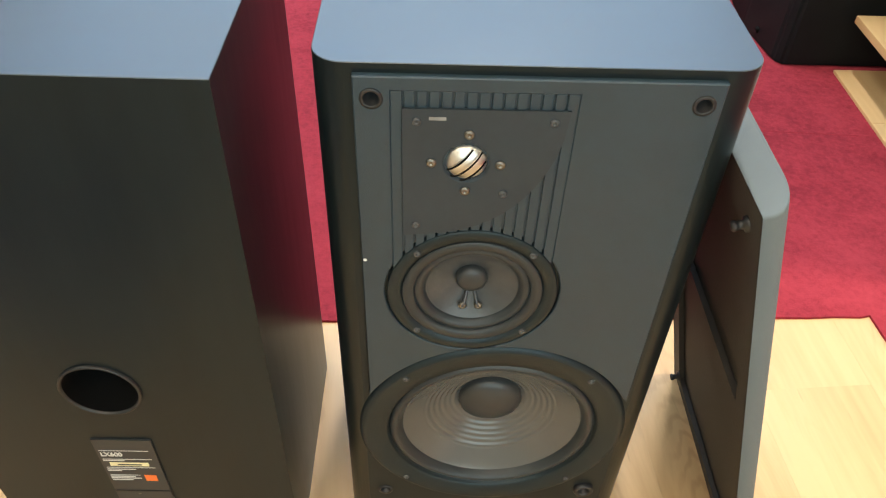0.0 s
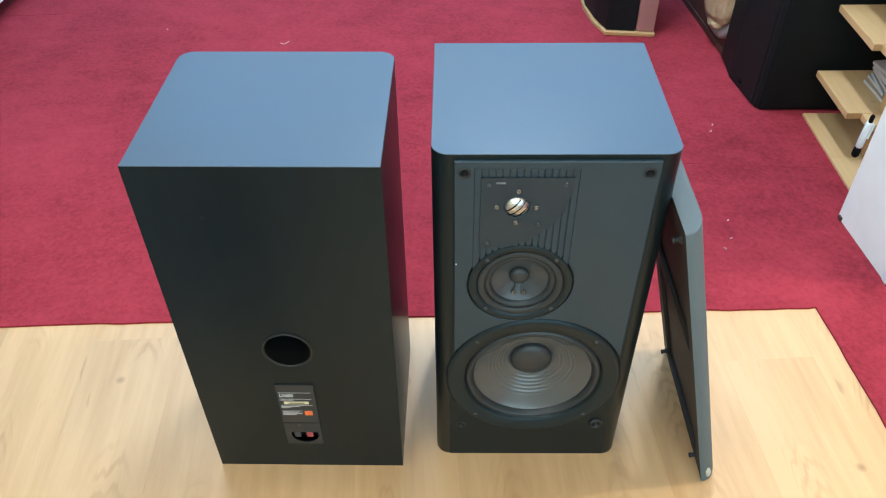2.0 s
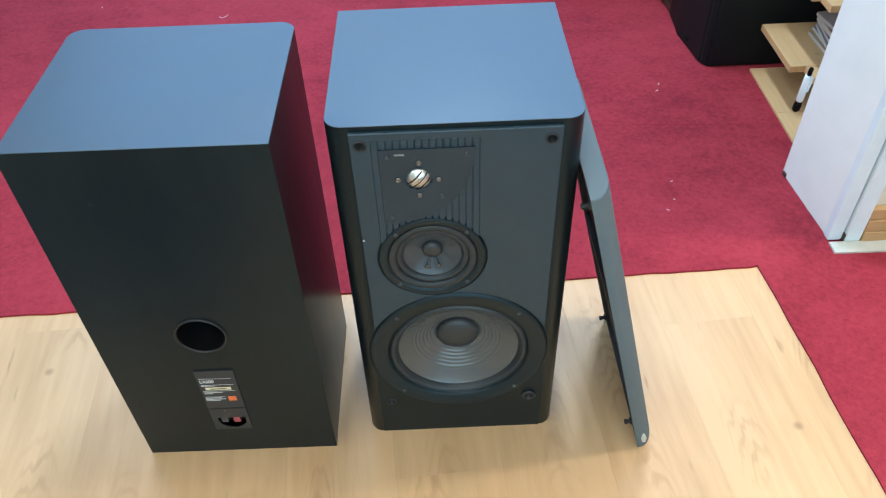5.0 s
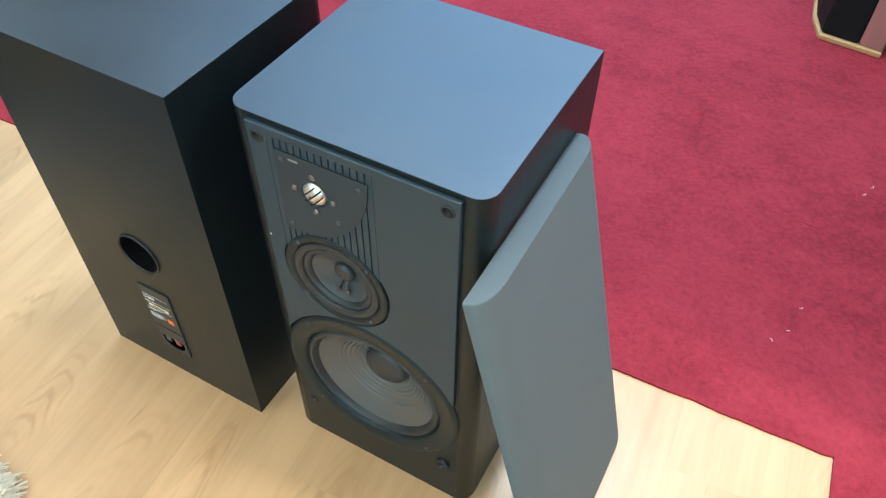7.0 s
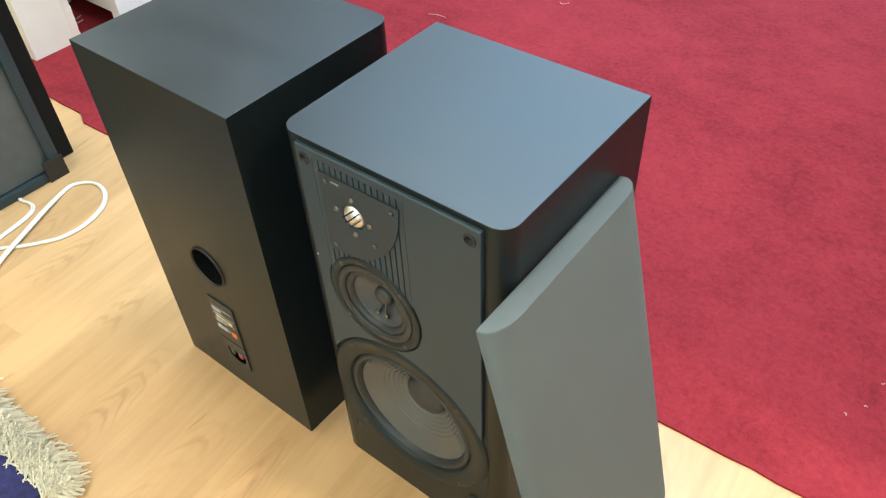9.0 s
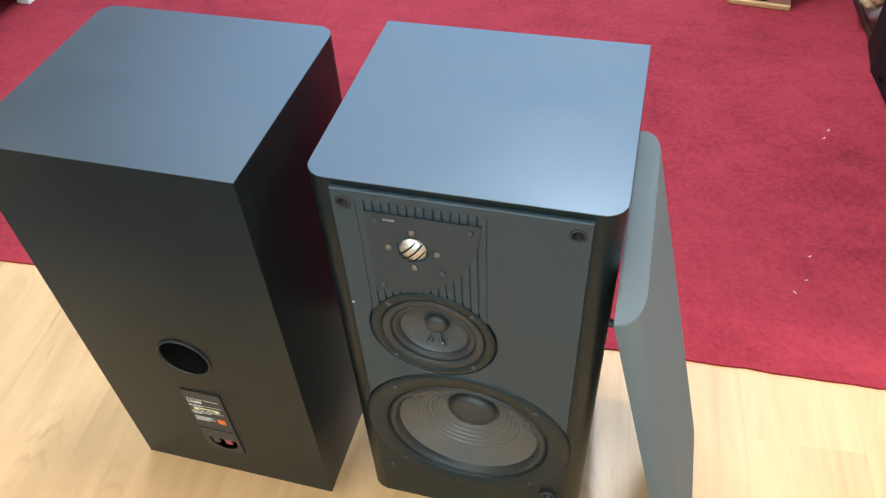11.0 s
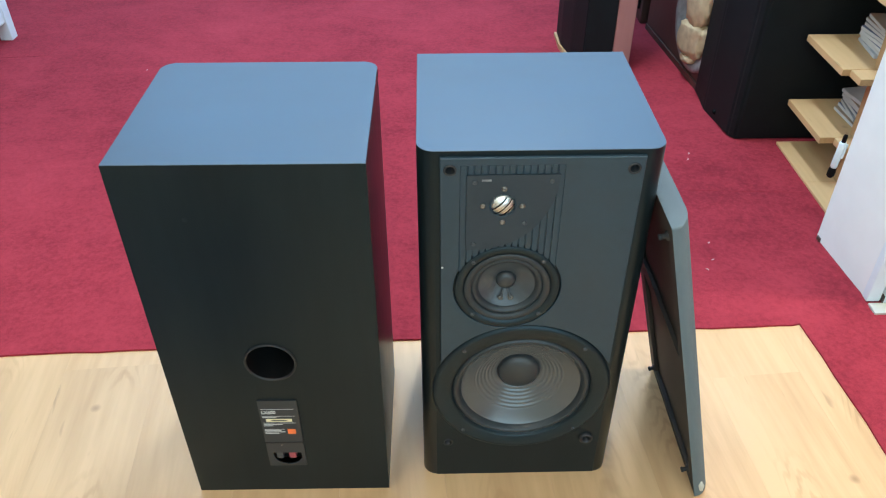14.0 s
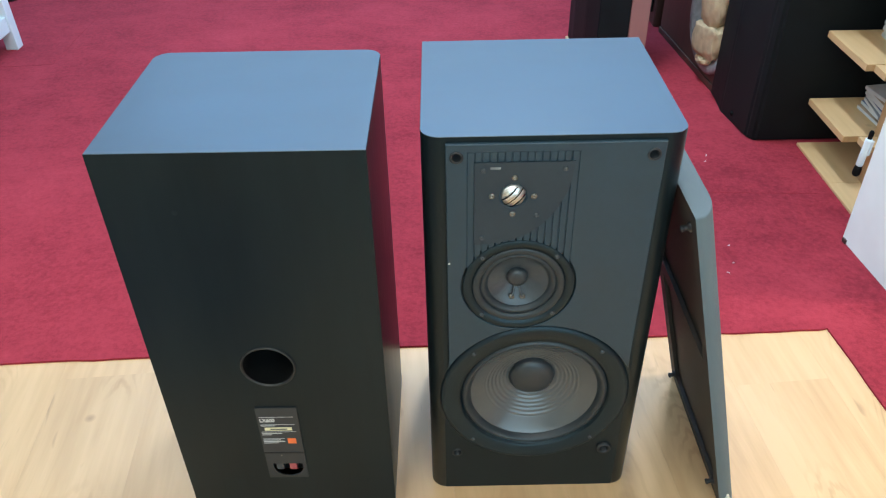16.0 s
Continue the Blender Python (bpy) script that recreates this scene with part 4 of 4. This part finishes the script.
# ---------------------------------------------------------------- things on the other side
def white_rack():
    r = thing("white_rack", pose(0, 0, 0.005), "long low white painted rack with wooden shelf boards", "rack")
    for y in (0.687, 1.345, 2.045):
        for x in (-1.775, -2.165):
            part("leg", box(x - 0.023, x + 0.023, y - 0.023, y + 0.023, 0, 0.62, 0.003), WHITE_PAINT, r)
    for x in (-1.775, -2.165):
        for y0, y1 in ((0.711, 1.321), (1.369, 2.021)):
            part("rail", box(x - 0.017, x + 0.017, y0, y1, 0.072, 0.130, 0.003), WHITE_PAINT, r)
            part("rail", box(x - 0.017, x + 0.017, y0, y1, 0.545, 0.600, 0.003), WHITE_PAINT, r)
    for y in (0.687, 1.345, 2.045):
        for z in (0.074, 0.545):
            part("rail", box(-2.141, -1.799, y - 0.017, y + 0.017, z, z + 0.055, 0.003), WHITE_PAINT, r)
    for y0, y1 in ((0.706, 1.326), (1.364, 2.026)):
        part("shelf_board", box(-2.147, -1.793, y0, y1, 0.108, 0.1305, 0.001), SHELF_WOOD, r, "pale wooden shelf board")
    # lower part added to block light and darken the space underneath
    part("back_board", box(-2.206, -2.1905, 0.66, 2.07, 0.0, 0.618, 0.001), TRIM_WOOD, r, "brown wooden back board, run to the floor to shade beneath")
    part("top_board", box(-2.21, -1.745, 0.65, 2.08, 0.6205, 0.640, 0.003), WHITE_PAINT, r)
    return r


white_rack()


def amplifier():
    a = thing("amplifier", pose(-1.79, 0.80, 0.1357, 0, 0, 90), "champagne-coloured amplifier with knobs on the rack shelf", "amplifier")
    part("body", box(-0.002, 0.452, 0.0115, 0.33, 0.012, 0.160, 0.003), BROWN_CAB, a, "brown wooden case")
    for x in (-0.0175, 0.4565):
        part("side_cheek", box(x, x + 0.011, -0.006, 0.33, 0.006, 0.168, 0.003), BROWN_CAB, a, "brown wooden cheek")
    part("front_panel", box(-0.006, 0.456, -0.002, 0.0095, 0.008, 0.164, 0.003), PINKGOLD, a, "champagne metal front panel")
    part("display", box(0.03, 0.42, -0.0045, -0.0025, 0.070, 0.150, 0.001), BLACK, a, "black glass display")
    for i in range(9):
        part("knob", lathe([(0.0052, 0), (0.0050, 0.007), (0.0036, 0.009), (0, 0.009)], 0.035 + i * 0.047, -0.002, 0.038, 16), STEEL, a)
    part("dial", lathe([(0.030, 0.0), (0.030, 0.004), (0.022, 0.007), (0.020, 0.005), (0, 0.005)], 0.085, -0.0047, 0.112, 32), CLIP_GREY, a, "round black dial")
    for i in range(1, 6):
        part("slider", box(0.055 + i * 0.06, 0.065 + i * 0.06, -0.008, -0.0047, 0.09, 0.12, 0.001), STEEL, a)
    for x in (0.03, 0.42):
        for y in (0.05, 0.29):
            part("foot", box(x - 0.012, x + 0.012, y - 0.012, y + 0.012, 0.0, 0.0118), RUBBER, a)
    return a


amplifier()


def grille_speaker():
    """Large dark speaker beyond the boards, its framed grey cloth front turned towards the pair."""
    s = thing("floor_speaker", pose(-1.303, 0.150, 0, 0, 0, 90), "large dark floor speaker with grey framed cloth front", "loudspeaker")
    # local: front looks along -y, x runs away from its near edge
    w, h = 0.62, 0.82
    part("body", box(-w, 0.062, 0.060, 0.145, 0.0, h, 0.004), TOWER_BLACK, s, "black wooden body")
    part("front_cloth", box(-w + 0.028, -0.028, 0.008, 0.0545, 0.028, h - 0.028, 0.002), GREY_GRILLE, s, "grey cloth")
    for x0, x1, z0, z1 in ((-w, -w + 0.030, 0, h), (-0.030, 0.0, 0, h), (-w + 0.0305, -0.0305, 0, 0.026), (-w + 0.0305, -0.0305, h - 0.026, h), (-w + 0.0305, -0.0305, 0.330, 0.343)):
        part("frame_bar", box(x0, x1, -0.004, 0.050, z0, z1, 0.006), FRAME_BLACK, s)
    part("corner_bracket", box(-0.050, 0.004, -0.010, -0.0045, 0.0, 0.060, 0.002), RUBBER, s, "black corner guard")
    part("corner_bracket", box(-w - 0.004, -w + 0.050, -0.010, -0.0045, 0.0, 0.060, 0.002), RUBBER, s, "black corner guard")
    return s


grille_speaker()

cord = thing("power_cable", pose(0, 0, 0), "loose white two-core cable looped on the boards", "cable")
C1 = [(-1.20, -0.155), (-1.165, -0.105), (-1.135, -0.076), (-1.10, -0.03), (-1.082, 0.004), (-1.078, 0.06), (-1.10, 0.12), (-1.138, 0.154), (-1.180, 0.165), (-1.21, 0.157), (-1.235, 0.13), (-1.233, 0.098), (-1.20, 0.03), (-1.165, -0.045), (-1.13, -0.12), (-1.089, -0.205), (-1.06, -0.30), (-1.05, -0.40)]
C2 = [(-1.30, 0.016), (-1.285, 0.016), (-1.255, 0.022), (-1.229, 0.008), (-1.215, -0.03), (-1.205, -0.09), (-1.203, -0.145), (-1.18, -0.20), (-1.14, -0.225), (-1.12, -0.20), (-1.13, -0.17), (-1.18, -0.16), (-1.26, -0.19), (-1.34, -0.25)]
for pts, lift in ((C1, 0.0036), (C2, 0.0036)):
    for off in (-0.0030, 0.0030):
        part("strand", tube([(x + off, y + off * 0.4, lift + (0.006 if (pts is C1 and 12 <= i <= 14) else 0)) for i, (x, y) in enumerate(pts)], 0.0034, 8), CORD, cord)


def rug():
    r = thing("rug", pose(0, 0, 0), "navy blue patterned rug with shaggy cream fringe", "rug")
    bm = rect_slab([[(-1.30, -1.0), (-0.52, -1.0), (-0.52, -0.385), (-1.30, -0.385)]], 0.0005, 0.010)
    part("field", bm, NAVY, r, "navy woven field")
    random.seed(31)
    verts, faces = [], []
    for i in range(5200):
        x, y = random.uniform(-1.31, -0.49), -0.384 + 0.009 * random.gauss(0, 1)
        a, l = random.gauss(math.pi / 2, 0.6), random.uniform(0.022, 0.056)
        w = random.uniform(0.0008, 0.0016)
        lift = random.uniform(0.004, 0.022)
        dx, dy = math.cos(a), math.sin(a)
        px, py = -dy * w, dx * w
        z0 = random.uniform(0.003, 0.014)
        base = len(verts)
        for s, z in ((0, z0), (0.5, z0 + lift), (1, random.uniform(0.002, 0.012))):
            cx, cy = x + dx * l * s + random.uniform(-0.003, 0.003), y + dy * l * s
            verts += [(cx - px, cy - py, z), (cx + px, cy + py, z + 0.001)]
        faces += [(base, base + 1, base + 3, base + 2), (base + 2, base + 3, base + 5, base + 4)]
    me = bpy.data.meshes.new("fringe")
    me.from_pydata(verts, [], faces)
    me.materials.append(FRINGE)
    f = new("fringe", me)
    f.parent = r
    tagged(f, "shaggy cream fringe", kind="stuff")
    bm = bmesh.new()
    for i in range(14):
        x, y = -1.26 + (i % 7) * 0.115, -0.50 - (i // 7) * 0.16
        box(x - 0.03, x + 0.03, y - 0.035, y + 0.035, 0.0102, 0.0125, 0.001, bm)
    part("motif", bm, PAPER[3], r, "pale woven motifs")
    return r


rug()


def fur():
    c = thing("fur_mat", pose(-2.13, 2.72, 0.005), "dark brown shaggy fur mat on the carpet", "mat")
    bm = bmesh.new()
    bmesh.ops.create_icosphere(bm, subdivisions=4, radius=0.2)
    for v in bm.verts:
        k = 1 + 0.16 * noise.noise(v.co * 14) + 0.10 * noise.noise(v.co * 60)
        v.co = Vector((v.co.x * k * 0.95, v.co.y * k * 0.8, max(0, v.co.z * k * 0.3)))
    part("fur", shade(bm), FUR, c)
    return c


fur()

# ---------------------------------------------------------------- floorboards
boards = thing("floorboards", pose(0, 0, 0), "light oak laminate boards with flame grain", "floorboards", kind="structure")
PW, PL = 0.192, 1.22
plank = mesh_of(box(-PW / 2 + 0.00008, PW / 2 - 0.00008, -PL / 2, PL / 2, -0.011, 0.0), "plank", FLOOR_WOOD)
turned = pose(0.25, 0.02, 0, 0, 0, 4.5)
# westernmost boards are unseen, added to brighten reflections in the cabinets
for i in range(-16, 5):
    for j in range(-2, 2):
        x, y = PW / 2 + i * PW, 0.30 + j * PL + (i * 0.41) % 1.0 * PL
        if y - PL / 2 < Y0 + 0.35:
            continue
        piece("plank", plank, boards, turned @ pose(x, y, 0.0))
